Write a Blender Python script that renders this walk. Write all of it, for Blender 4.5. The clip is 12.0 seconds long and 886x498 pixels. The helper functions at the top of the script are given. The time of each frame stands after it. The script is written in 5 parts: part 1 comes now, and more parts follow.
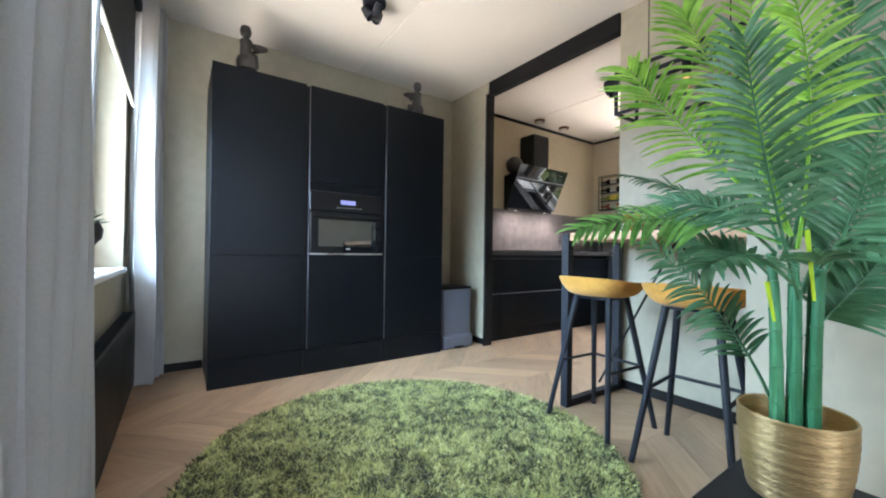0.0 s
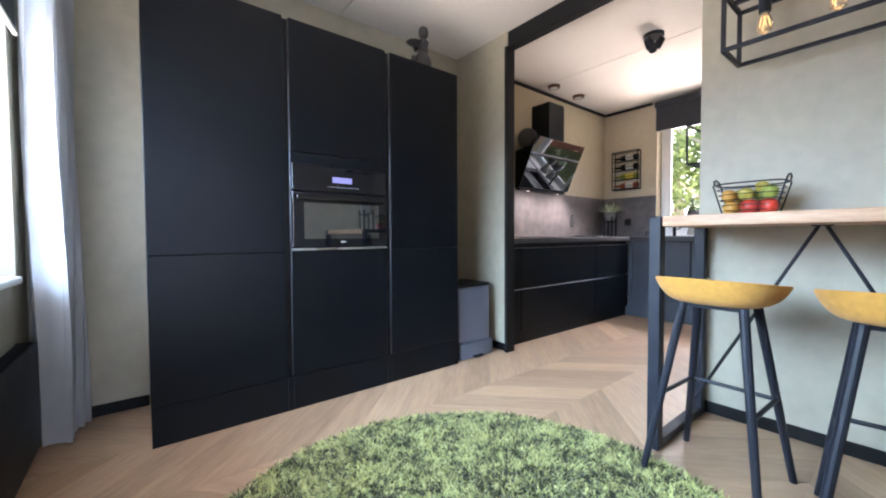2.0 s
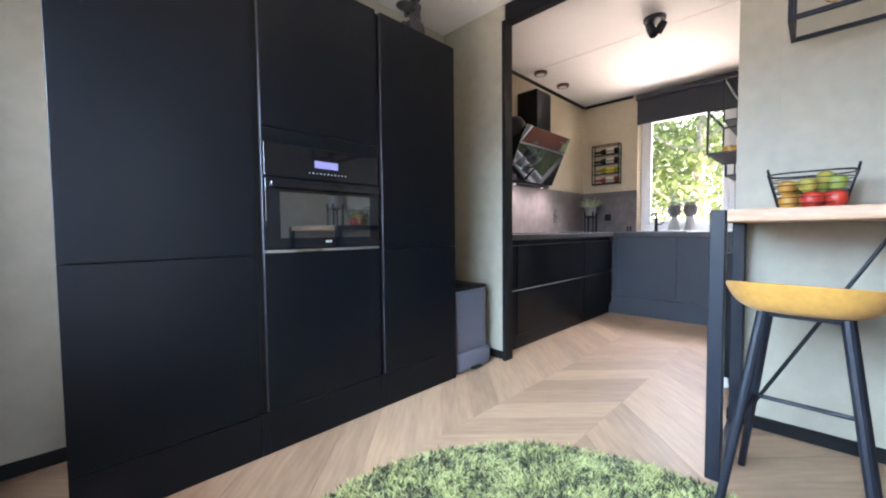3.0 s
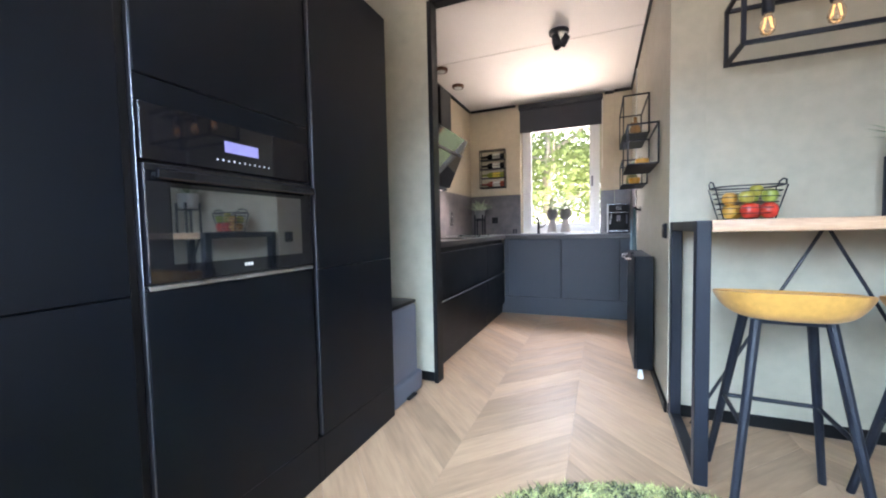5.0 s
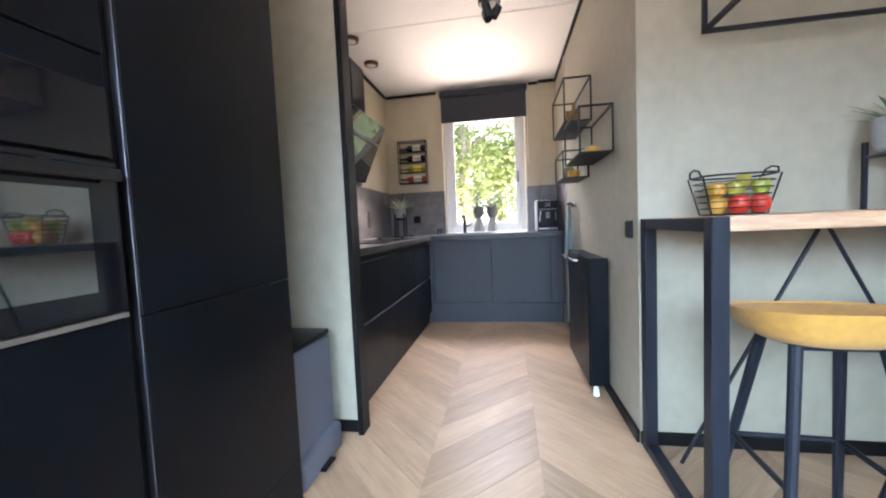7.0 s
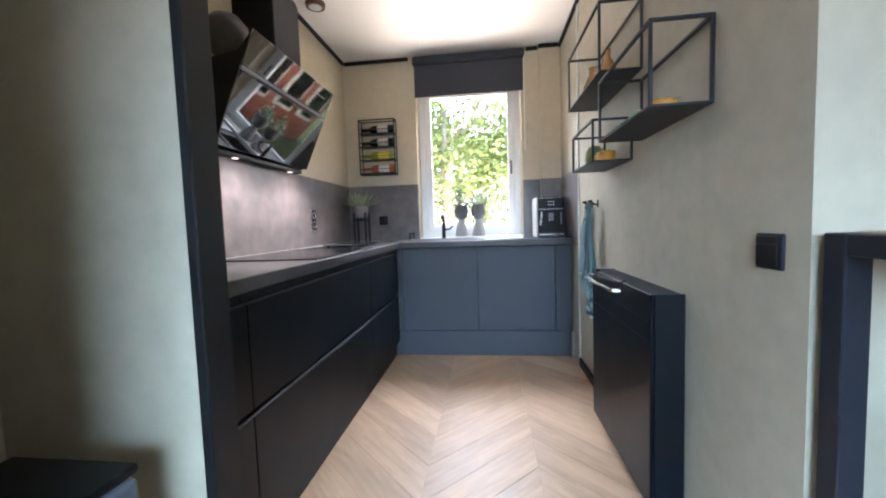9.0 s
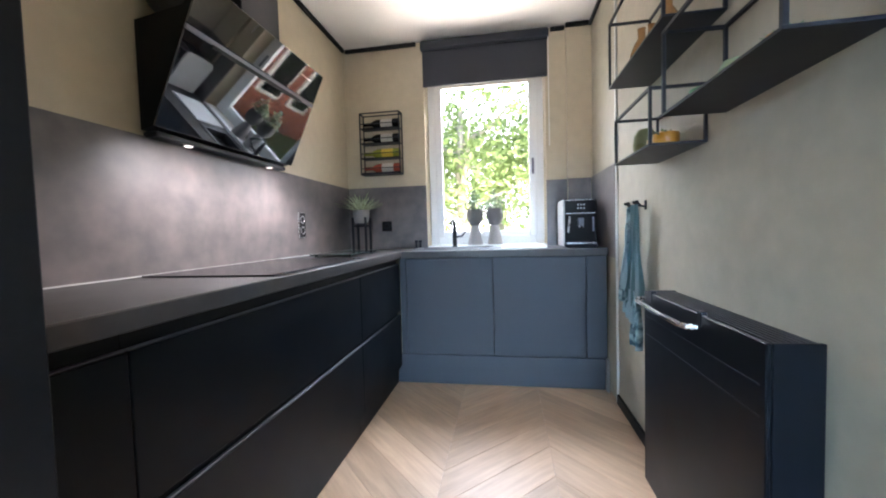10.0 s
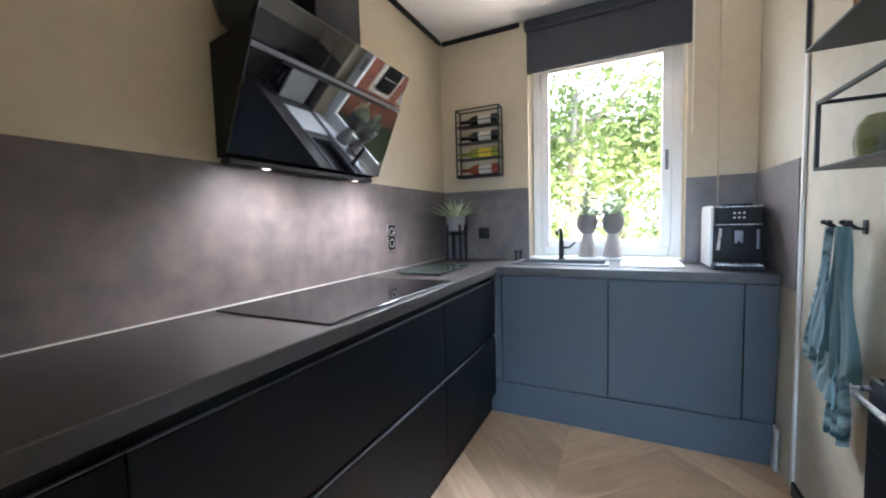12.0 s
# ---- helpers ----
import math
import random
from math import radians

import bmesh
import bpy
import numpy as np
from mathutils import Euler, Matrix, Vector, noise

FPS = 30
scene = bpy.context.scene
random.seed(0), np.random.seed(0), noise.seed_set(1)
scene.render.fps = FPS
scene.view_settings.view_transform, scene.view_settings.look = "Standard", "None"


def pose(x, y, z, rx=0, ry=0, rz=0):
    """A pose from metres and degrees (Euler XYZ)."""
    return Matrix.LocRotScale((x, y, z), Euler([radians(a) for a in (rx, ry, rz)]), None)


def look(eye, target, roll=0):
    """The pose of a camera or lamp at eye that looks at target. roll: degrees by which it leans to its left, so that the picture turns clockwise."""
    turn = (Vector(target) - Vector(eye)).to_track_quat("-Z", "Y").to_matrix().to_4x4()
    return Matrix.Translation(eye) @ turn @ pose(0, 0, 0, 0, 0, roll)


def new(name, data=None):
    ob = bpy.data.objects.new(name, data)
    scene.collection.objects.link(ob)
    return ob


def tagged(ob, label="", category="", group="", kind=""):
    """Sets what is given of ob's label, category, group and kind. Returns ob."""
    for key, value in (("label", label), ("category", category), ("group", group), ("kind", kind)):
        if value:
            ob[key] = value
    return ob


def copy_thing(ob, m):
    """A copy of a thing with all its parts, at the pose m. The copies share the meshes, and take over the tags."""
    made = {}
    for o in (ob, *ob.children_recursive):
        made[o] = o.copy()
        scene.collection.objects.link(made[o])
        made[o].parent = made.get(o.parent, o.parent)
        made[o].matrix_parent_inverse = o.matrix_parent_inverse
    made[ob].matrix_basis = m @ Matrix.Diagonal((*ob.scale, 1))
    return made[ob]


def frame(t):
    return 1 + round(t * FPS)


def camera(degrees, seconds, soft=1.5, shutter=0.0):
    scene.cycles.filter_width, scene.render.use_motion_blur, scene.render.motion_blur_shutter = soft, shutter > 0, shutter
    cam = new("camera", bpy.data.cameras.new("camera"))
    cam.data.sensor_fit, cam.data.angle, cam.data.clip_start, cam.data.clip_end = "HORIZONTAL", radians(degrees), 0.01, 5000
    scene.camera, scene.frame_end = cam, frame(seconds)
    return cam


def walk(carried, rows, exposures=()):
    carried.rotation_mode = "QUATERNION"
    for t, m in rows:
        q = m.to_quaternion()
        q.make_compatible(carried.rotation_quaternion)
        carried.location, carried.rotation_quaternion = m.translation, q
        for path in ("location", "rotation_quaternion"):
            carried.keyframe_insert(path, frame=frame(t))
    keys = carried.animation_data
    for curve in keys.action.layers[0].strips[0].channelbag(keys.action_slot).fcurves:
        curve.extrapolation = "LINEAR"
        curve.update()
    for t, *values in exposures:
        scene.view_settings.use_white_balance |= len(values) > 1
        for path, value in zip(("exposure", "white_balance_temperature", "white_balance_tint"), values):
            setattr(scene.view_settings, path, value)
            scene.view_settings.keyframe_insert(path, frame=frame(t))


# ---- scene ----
cam = camera(99.1, 12.0, 2.0)
PATH = [
    (0, (-0.059, 0.181, 0.933), (1.079, 1.825, 0.947), 0.8),
    (0.5, (-0.047, 0.318, 0.954), (1.124, 1.939, 0.945), 0.9),
    (1, (0.005, 0.501, 0.955), (1.191, 2.112, 0.932), 0.3),
    (1.5, (0.03, 0.717, 0.96), (1.248, 2.303, 0.914), 0.0),
    (2, (0.076, 0.92, 0.97), (1.321, 2.484, 0.905), -0.3),
    (2.5, (0.094, 1.144, 0.979), (1.404, 2.653, 0.899), -0.4),
    (4.3, (0.137, 1.85, 1.018), (1.856, 2.866, 0.909), -1.4),
    (4.5, (0.127, 1.891, 1.031), (1.882, 2.845, 0.921), -1.5),
    (5, (0.137, 2.015, 1.041), (1.98, 2.786, 0.938), -1.2),
    (5.5, (0.136, 2.127, 1.078), (2.036, 2.739, 0.954), -1.7),
    (6, (0.197, 2.199, 1.109), (2.132, 2.685, 0.962), -2.5),
    (6.5, (0.38, 2.219, 1.086), (2.333, 2.627, 0.949), -2.8),
    (7, (0.642, 2.263, 1.065), (2.61, 2.601, 0.941), -2.5),
    (7.2, (0.765, 2.266, 1.059), (2.737, 2.578, 0.945), -2.2),
    (9, (1.613, 2.348, 1.098), (3.594, 2.587, 0.966), -1.9),
    (9.5, (1.874, 2.338, 1.094), (3.853, 2.611, 0.986), -1.5),
    (10, (2.066, 2.344, 1.09), (4.036, 2.675, 0.999), -1.6),
    (10.5, (2.216, 2.324, 1.106), (4.155, 2.805, 1.017), -1.9),
    (11, (2.319, 2.362, 1.129), (4.205, 3.02, 1.024), -2.4),
    (11.5, (2.37, 2.372, 1.177), (4.198, 3.173, 1.048), -2.2),
    (12, (2.398, 2.346, 1.243), (4.191, 3.222, 1.104), -1.6),
]
EXPOSURES = [(0, 1.30, 6350, 17), (2.5, 1.42, 6250, 25), (5.0, 1.40, 6350, 24), (7.0, 1.36, 6350, 24), (9.0, 1.50, 6000, 19), (12, 1.55, 5850, 16)]
walk(cam, [(t, look(eye, target, roll)) for t, eye, target, roll in PATH], EXPOSURES)

# ---- light and exposure ----
world = bpy.data.worlds.new("sky")
scene.world = world
world.use_nodes = True
_wn = world.node_tree.nodes
_sky = _wn.new("ShaderNodeTexSky")
_sky.sky_type = "NISHITA"
_sky.sun_disc = False
_sky.sun_elevation = radians(54)
_sky.sun_rotation = radians(187)
world.node_tree.links.new(_sky.outputs[0], _wn["Background"].inputs[0])
_wn["Background"].inputs[1].default_value = 0.15


def lamp(name, kind, m, energy, color=(1, 1, 1), **more):
    data = bpy.data.lights.new(name, kind)
    data.energy, data.color = energy, color
    if kind == "AREA":
        data.shape = "RECTANGLE"
        data.size, data.size_y = more["size"]
    elif kind == "SUN":
        data.angle = more["angle"]
    else:
        data.shadow_soft_size = more.get("radius", 0.03)
        if kind == "SPOT":
            data.spot_size, data.spot_blend = radians(more["cone"]), 0.6
    ob = new(name, data)
    ob.matrix_world = m
    return ob


_sd = Vector((math.sin(radians(187)) * math.cos(radians(54)), math.cos(radians(187)) * math.cos(radians(54)), math.sin(radians(54))))
lamp("sun", "SUN", look(_sd * 30, (0, 0, 0)), 5.0, (1.0, 0.95, 0.86), angle=radians(0.5))
WARM = (1.0, 0.74, 0.50)
DAY = (0.66, 0.84, 1.0)
# sky light from above and light thrown back by street and garden, entering by the windows
lamp("daylight_west_sky", "AREA", look((-4.5, 2.3, 3.2), (1.6, 2.2, 0.6)), 690, (0.46, 0.78, 1.0), size=(8.0, 3.0))
lamp("daylight_west_street", "AREA", look((-2.9, 2.3, -0.42), (-2.9, 2.31, 3)), 410, (1.0, 0.80, 0.57), size=(6.0, 4.0))
lamp("daylight_west", "AREA", look((-0.63, 2.36, 1.36), (2, 2.36, 1.30)), 16, (0.80, 0.91, 1.0), size=(2.0, 1.0))
# added fill lamp outside an unseen south window, brightening the living room
lamp("fill_south", "AREA", look((0.58, -2.82, 1.4), (0.6, 2, 1.3)), 22, DAY, size=(1.5, 2.0))
lamp("daylight_kitchen_sky", "AREA", look((6.45, 2.5, 3.35), (3.7, 2.5, 0.7)), 118, (0.84, 0.93, 1.0), size=(2.2, 0.9))
lamp("daylight_kitchen_garden", "AREA", look((8.4, 2.45, -0.42), (8.4, 2.46, 3)), 620, (1.0, 0.87, 0.71), size=(6.5, 2.8))

# ---- materials ----


def shader(name, color, rough=0.5, metal=0.0, vary=0.12, grain=40.0, coarse=3.0, bump=0.0, rvary=0.1, emit=None, power=0.0, tint=None,
           stretch=(1, 1, 1), island=0.0, sheen=0.0, coat=0.0, bumpscale=None, trans=0.0, coords="Object", loose=False, spec=0.5, leaf=0.0, ior=1.5, spread=0.4):
    """A surface with two scales of variation in colour, gloss and relief."""
    m = bpy.data.materials.new(name)
    m.use_nodes = True
    n, l = m.node_tree.nodes, m.node_tree.links
    b = n["Principled BSDF"]
    co = n.new("ShaderNodeTexCoord")
    mp = n.new("ShaderNodeMapping")
    mp.inputs["Scale"].default_value = stretch
    l.new(co.outputs[coords], mp.inputs[0])
    fine, wide = n.new("ShaderNodeTexNoise"), n.new("ShaderNodeTexNoise")
    for node, s, d in ((fine, grain, 4), (wide, coarse, 3)):
        node.inputs["Scale"].default_value, node.inputs["Detail"].default_value = s, d
        l.new(mp.outputs[0], node.inputs["Vector"])
    add = n.new("ShaderNodeMath")
    add.operation = "ADD"
    l.new(fine.outputs["Fac"], add.inputs[0])
    l.new(wide.outputs["Fac"], add.inputs[1])
    last = add.outputs[0]
    if island:
        info = n.new("ShaderNodeNewGeometry" if loose else "ShaderNodeObjectInfo")
        more = n.new("ShaderNodeMath")
        more.operation = "MULTIPLY_ADD"
        more.inputs[1].default_value, more.inputs[2].default_value = island * 2, -island
        l.new(info.outputs["Random Per Island" if loose else "Random"], more.inputs[0])
        if not loose:
            far = n.new("ShaderNodeVectorMath")
            far.operation = "MULTIPLY_ADD"
            far.inputs[0].default_value = (0, 0, 0)
            l.new(info.outputs["Random"], far.inputs[0])
            far.inputs[1].default_value = (37, 53, 71)
            l.new(mp.outputs[0], far.inputs[2])
            for node in (fine, wide):
                l.new(far.outputs[0], node.inputs["Vector"])
        a2 = n.new("ShaderNodeMath")
        a2.operation = "ADD"
        l.new(last, a2.inputs[0])
        l.new(more.outputs[0], a2.inputs[1])
        last = a2.outputs[0]
    ramp = n.new("ShaderNodeMapRange")
    ramp.inputs["From Min"].default_value, ramp.inputs["From Max"].default_value = 1 - spread, 1 + spread
    l.new(last, ramp.inputs["Value"])
    mix = n.new("ShaderNodeMix")
    mix.data_type = "RGBA"
    l.new(ramp.outputs[0], mix.inputs["Factor"])
    lo = tint or [c * (1 - vary) for c in color]
    hi = [min(1, c * (1 + vary)) for c in color]
    mix.inputs["A"].default_value, mix.inputs["B"].default_value = (*lo, 1), (*hi, 1)
    l.new(mix.outputs["Result"], b.inputs["Base Color"])
    rr = n.new("ShaderNodeMapRange")
    rr.inputs["From Min"].default_value, rr.inputs["From Max"].default_value = 0.3, 0.7
    rr.inputs["To Min"].default_value, rr.inputs["To Max"].default_value = max(0.02, rough - rvary / 2), min(1, rough + rvary / 2)
    l.new(wide.outputs["Fac"], rr.inputs["Value"])
    l.new(rr.outputs[0], b.inputs["Roughness"])
    b.inputs["Metallic"].default_value = metal
    b.inputs["IOR"].default_value = ior
    b.inputs["Specular IOR Level"].default_value = spec
    b.inputs["Sheen Weight"].default_value = sheen
    b.inputs["Coat Weight"].default_value = coat
    b.inputs["Transmission Weight"].default_value = trans
    if emit:
        b.inputs["Emission Color"].default_value, b.inputs["Emission Strength"].default_value = (*emit, 1), power
    if bump:
        bp = n.new("ShaderNodeBump")
        bp.inputs["Strength"].default_value, bp.inputs["Distance"].default_value = 1.0, bump
        l.new((add if bumpscale is None else fine).outputs[0], bp.inputs["Height"])
        l.new(bp.outputs[0], b.inputs["Normal"])
    if leaf:
        thin, both = n.new("ShaderNodeBsdfTranslucent"), n.new("ShaderNodeMixShader")
        l.new(mix.outputs["Result"], thin.inputs["Color"])
        both.inputs[0].default_value = leaf
        l.new(b.outputs[0], both.inputs[1])
        l.new(thin.outputs[0], both.inputs[2])
        l.new(both.outputs[0], n["Material Output"].inputs["Surface"])
    return m


M_WALL = shader("wall_paint", (0.425, 0.383, 0.290), 0.55, vary=0.12, grain=14, coarse=2.2, bump=0.0012, rvary=0.25)
M_KITCHEN = shader("kitchen_wall_paint", (0.545, 0.463, 0.322), 0.55, vary=0.08, grain=14, coarse=2.2, bump=0.001, rvary=0.2)
M_CEIL = shader("ceiling_paint", (0.80, 0.76, 0.715), 0.85, vary=0.03, grain=60, bump=0.0008)
M_BLACK = shader("black_lacquer", (0.0021, 0.0033, 0.0055), 0.40, spec=0.20, vary=0.15, grain=300, coarse=2, bump=0.00005)
M_TRIM = shader("black_trim_paint", (0.007, 0.007, 0.008), 0.5, spec=0.25, vary=0.2, grain=90)
M_STEEL = shader("black_powder_coat", (0.014, 0.016, 0.023), 0.45, spec=0.3, metal=0.0, vary=0.2, grain=200, bump=0.0001)
M_GREYBLUE = shader("slate_lacquer", (0.050, 0.055, 0.066), 0.46, spec=0.35, vary=0.05, grain=200, coarse=2)
M_WORKTOP = shader("worktop_laminate", (0.048, 0.042, 0.041), 0.38, vary=0.25, grain=16, coarse=3, rvary=0.05, bump=0.0003)
M_STONE = shader("grey_brown_laminate", (0.165, 0.138, 0.130), 0.31, vary=0.25, grain=11, coarse=2.6, rvary=0.08, tint=(0.085, 0.083, 0.083), bump=0.0003)
M_WHITE = shader("white_frame_paint", (0.80, 0.80, 0.78), 0.35, vary=0.03)
M_OAK = shader("oak_plank", (0.475, 0.310, 0.192), 0.42, vary=0.15, grain=6, coarse=1.6, stretch=(1, 9, 1), island=0.30, bump=0.0003, tint=(0.30, 0.190, 0.115), rvary=0.18, spread=0.52)
M_GAP = shader("plank_joint", (0.10, 0.075, 0.055), 0.8)
M_BARTOP = shader("bar_pine", (0.58, 0.365, 0.225), 0.5, vary=0.12, grain=18, coarse=4, stretch=(12, 1, 12), tint=(0.42, 0.225, 0.125), bump=0.0004)
M_MUSTARD = shader("mustard_velvet", (0.58, 0.285, 0.060), 0.85, vary=0.16, grain=50, coarse=9, spec=0.2, sheen=0.12, bump=0.0006)
# light and near-black tints put tuft highlights and shade between tufts into the colour
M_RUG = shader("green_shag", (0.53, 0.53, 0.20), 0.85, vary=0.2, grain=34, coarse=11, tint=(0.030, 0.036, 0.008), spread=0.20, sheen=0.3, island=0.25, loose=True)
M_GLASSBLACK = shader("black_glass", (0.006, 0.006, 0.008), 0.05, vary=0.1, rvary=0.03)
M_MIRRORBLACK = shader("mirror_black_glass", (0.006, 0.006, 0.008), 0.035, vary=0.1, rvary=0.02, ior=2.1)
M_STEELBRIGHT = shader("brushed_steel", (0.62, 0.62, 0.63), 0.28, metal=1.0, vary=0.06, grain=120, stretch=(1, 30, 30))
M_ALU = shader("aluminium_profile", (0.20, 0.20, 0.225), 0.42, metal=1.0, vary=0.05)
M_SATIN = shader("satin_silver_plastic", (0.50, 0.49, 0.46), 0.42, metal=0.35, vary=0.05, grain=150)
M_GOLD = shader("gold_glaze", (0.60, 0.44, 0.22), 0.34, metal=0.75, vary=0.2, grain=70, coarse=10, stretch=(1, 1, 9), bump=0.0025, tint=(0.42, 0.29, 0.13))
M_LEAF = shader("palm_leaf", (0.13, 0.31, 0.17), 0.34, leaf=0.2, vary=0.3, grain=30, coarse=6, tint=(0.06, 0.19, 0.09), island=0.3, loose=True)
# pale green leaf, raised further to put sunlight into its colour
M_LEAFSUNLIT = shader("palm_leaf_sunlit", (0.46, 0.74, 0.14), 0.4, leaf=0.35, vary=0.25, grain=30, coarse=6, tint=(0.18, 0.46, 0.05), island=0.3, loose=True)
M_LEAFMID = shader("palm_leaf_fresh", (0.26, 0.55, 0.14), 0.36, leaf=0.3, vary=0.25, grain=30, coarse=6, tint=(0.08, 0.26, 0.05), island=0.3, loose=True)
M_SHOOT = shader("lime_shoot", (0.55, 0.75, 0.04), 0.45, vary=0.1, grain=40)
M_CANE = shader("palm_cane", (0.055, 0.23, 0.12), 0.35, vary=0.25, grain=60, coarse=14, tint=(0.03, 0.15, 0.06), stretch=(1, 1, 0.3))
M_CANEPALE = shader("pale_palm_cane", (0.10, 0.33, 0.17), 0.35, vary=0.25, grain=60, coarse=14, tint=(0.05, 0.21, 0.09), stretch=(1, 1, 0.3))
M_EARTH = shader("potting_soil", (0.05, 0.035, 0.025), 0.95, vary=0.4, grain=80, bump=0.004)
M_GREYPOT = shader("grey_ceramic", (0.30, 0.285, 0.27), 0.55, vary=0.1, grain=90, coarse=12, bump=0.0003)
M_STATUE = shader("dark_bronze_resin", (0.035, 0.032, 0.032), 0.4, vary=0.3, grain=60, coarse=12, bump=0.001)
M_SUCC = shader("succulent_leaf", (0.26, 0.33, 0.20), 0.5, vary=0.3, grain=40, tint=(0.09, 0.14, 0.08), island=0.3, loose=True)
M_PALELEAF = shader("pale_succulent_leaf", (0.55, 0.60, 0.38), 0.5, vary=0.25, grain=40, tint=(0.28, 0.34, 0.18), island=0.3, loose=True)
M_OLIVE = shader("olive_glaze", (0.21, 0.20, 0.085), 0.3, vary=0.25, grain=30, tint=(0.12, 0.12, 0.05))
M_YELLOW = shader("ochre_glaze", (0.62, 0.30, 0.04), 0.3, vary=0.15, grain=40)
M_TANGLASS = shader("amber_glass", (0.55, 0.30, 0.12), 0.12, vary=0.1, trans=0.55)
M_TOWEL = shader("teal_tea_towel", (0.14, 0.25, 0.27), 0.9, vary=0.15, grain=250, coarse=8, bump=0.0004, sheen=0.3)
M_TOWELPALE = shader("pale_blue_towel", (0.36, 0.50, 0.54), 0.9, vary=0.12, grain=250, coarse=8, bump=0.0004)
M_TOWELSTRIPE = shader("patterned_tea_towel", (0.42, 0.55, 0.56), 0.9, vary=0.3, grain=12, coarse=7, stretch=(1.2, 1.2, 2.2), tint=(0.07, 0.14, 0.18), spread=0.16, bump=0.0004)
M_VASE = shader("dim_grey_ceramic", (0.15, 0.145, 0.14), 0.6, vary=0.1, grain=90, coarse=12, bump=0.0003)
M_CONE = shader("pale_grey_ceramic", (0.38, 0.355, 0.33), 0.5, vary=0.08, grain=90, coarse=12, bump=0.0003)
M_SINK = shader("satin_sink_steel", (0.17, 0.17, 0.18), 0.5, metal=0.6, vary=0.08, grain=120)
M_WAX = shader("white_plastic", (0.82, 0.82, 0.80), 0.4, vary=0.02)
M_PALE = shader("pale_trim_paint", (0.62, 0.63, 0.60), 0.5, vary=0.04)
M_BRICK = shader("red_brick", (0.36, 0.13, 0.09), 0.85, vary=0.3, grain=20, coarse=3, bump=0.004)
M_ROOF = shader("roof_tile", (0.10, 0.07, 0.06), 0.8, vary=0.3, grain=12)
M_GRASS = shader("garden_ground", (0.10, 0.14, 0.05), 0.95, vary=0.4, grain=3, coarse=0.3)
M_BARK = shader("bark", (0.36, 0.32, 0.26), 0.9, vary=0.35, grain=14, coarse=4, stretch=(4, 4, 1), bump=0.01)
M_FOLIAGE = shader("tree_leaf", (0.26, 0.33, 0.13), 0.5, leaf=0.5, vary=0.35, grain=4, coarse=0.8, tint=(0.10, 0.16, 0.05), island=0.3, loose=True)
M_APPLE = shader("red_apple", (0.62, 0.045, 0.03), 0.3, vary=0.2, grain=30, tint=(0.42, 0.04, 0.02))
M_LIME = shader("green_apple", (0.30, 0.36, 0.06), 0.3, vary=0.15, grain=30)
M_LEMON = shader("orange_fruit", (0.56, 0.28, 0.045), 0.42, vary=0.12, grain=60, bump=0.0008)
M_PEAR = shader("yellow_pear", (0.46, 0.37, 0.06), 0.35, vary=0.2, grain=40, tint=(0.32, 0.29, 0.05))
M_PAPER = shader("paper_label", (0.62, 0.58, 0.50), 0.7, vary=0.06)
M_YELLOWPAPER = shader("yellow_label", (0.75, 0.55, 0.05), 0.6, vary=0.06)
M_WINE = shader("dark_bottle_glass", (0.012, 0.014, 0.012), 0.12, vary=0.2)
M_ROSE = shader("rose_bottle", (0.38, 0.09, 0.05), 0.15, vary=0.15)
M_LIMEBOTTLE = shader("yellow_green_bottle", (0.34, 0.36, 0.06), 0.15, vary=0.15)
M_GREENGLASS = shader("green_glass_board", (0.05, 0.075, 0.065), 0.06, vary=0.1, trans=0.3)
M_SCREEN = shader("lit_display", (0.2, 0.2, 0.4), 0.2, emit=(0.45, 0.42, 0.9), power=0.13)
M_ICON = shader("lit_icons", (0.6, 0.6, 0.6), 0.3, emit=(0.9, 0.9, 1.0), power=0.03)
M_BULB = shader("clear_bulb", (1.0, 0.85, 0.65), 0.05, trans=0.9, vary=0.02)
M_FILAMENT = shader("glowing_filament", (1, 0.6, 0.2), 0.4, emit=(1.0, 0.55, 0.18), power=1.1)
M_LED = shader("lit_led", (1, 1, 1), 0.4, emit=(1.0, 0.86, 0.74), power=0.8)
M_COPPER = shader("dark_copper", (0.16, 0.085, 0.06), 0.35, metal=0.8, vary=0.15)


def clear_glass(name, color=(1, 1, 1)):
    m = bpy.data.materials.new(name)
    m.use_nodes = True
    b = m.node_tree.nodes["Principled BSDF"]
    b.inputs["Base Color"].default_value = (*color, 1)
    b.inputs["Transmission Weight"].default_value = 1.0
    b.inputs["Roughness"].default_value = 0.0
    b.inputs["IOR"].default_value = 1.05
    return m


# emissive surface standing in for bright sky; no real thing glows there
M_SKYGLOW = shader("glowing_sky_panel", (0.8, 0.82, 0.8), 1.0, emit=(1.0, 1.0, 0.97), power=2.4)
M_PANE = clear_glass("window_glass")
M_DGREY = shader("dark_grey_plastic", (0.125, 0.135, 0.17), 0.5, vary=0.06)
M_CLOTH = shader("grey_curtain", (0.74, 0.74, 0.75), 0.9, leaf=0.35, vary=0.08, grain=220, coarse=4, bump=0.0004, sheen=0.3)
M_BLIND = shader("charcoal_blind", (0.035, 0.037, 0.045), 0.85, vary=0.1, grain=300, bump=0.0002)

# ---- building blocks ----
BASE = {}


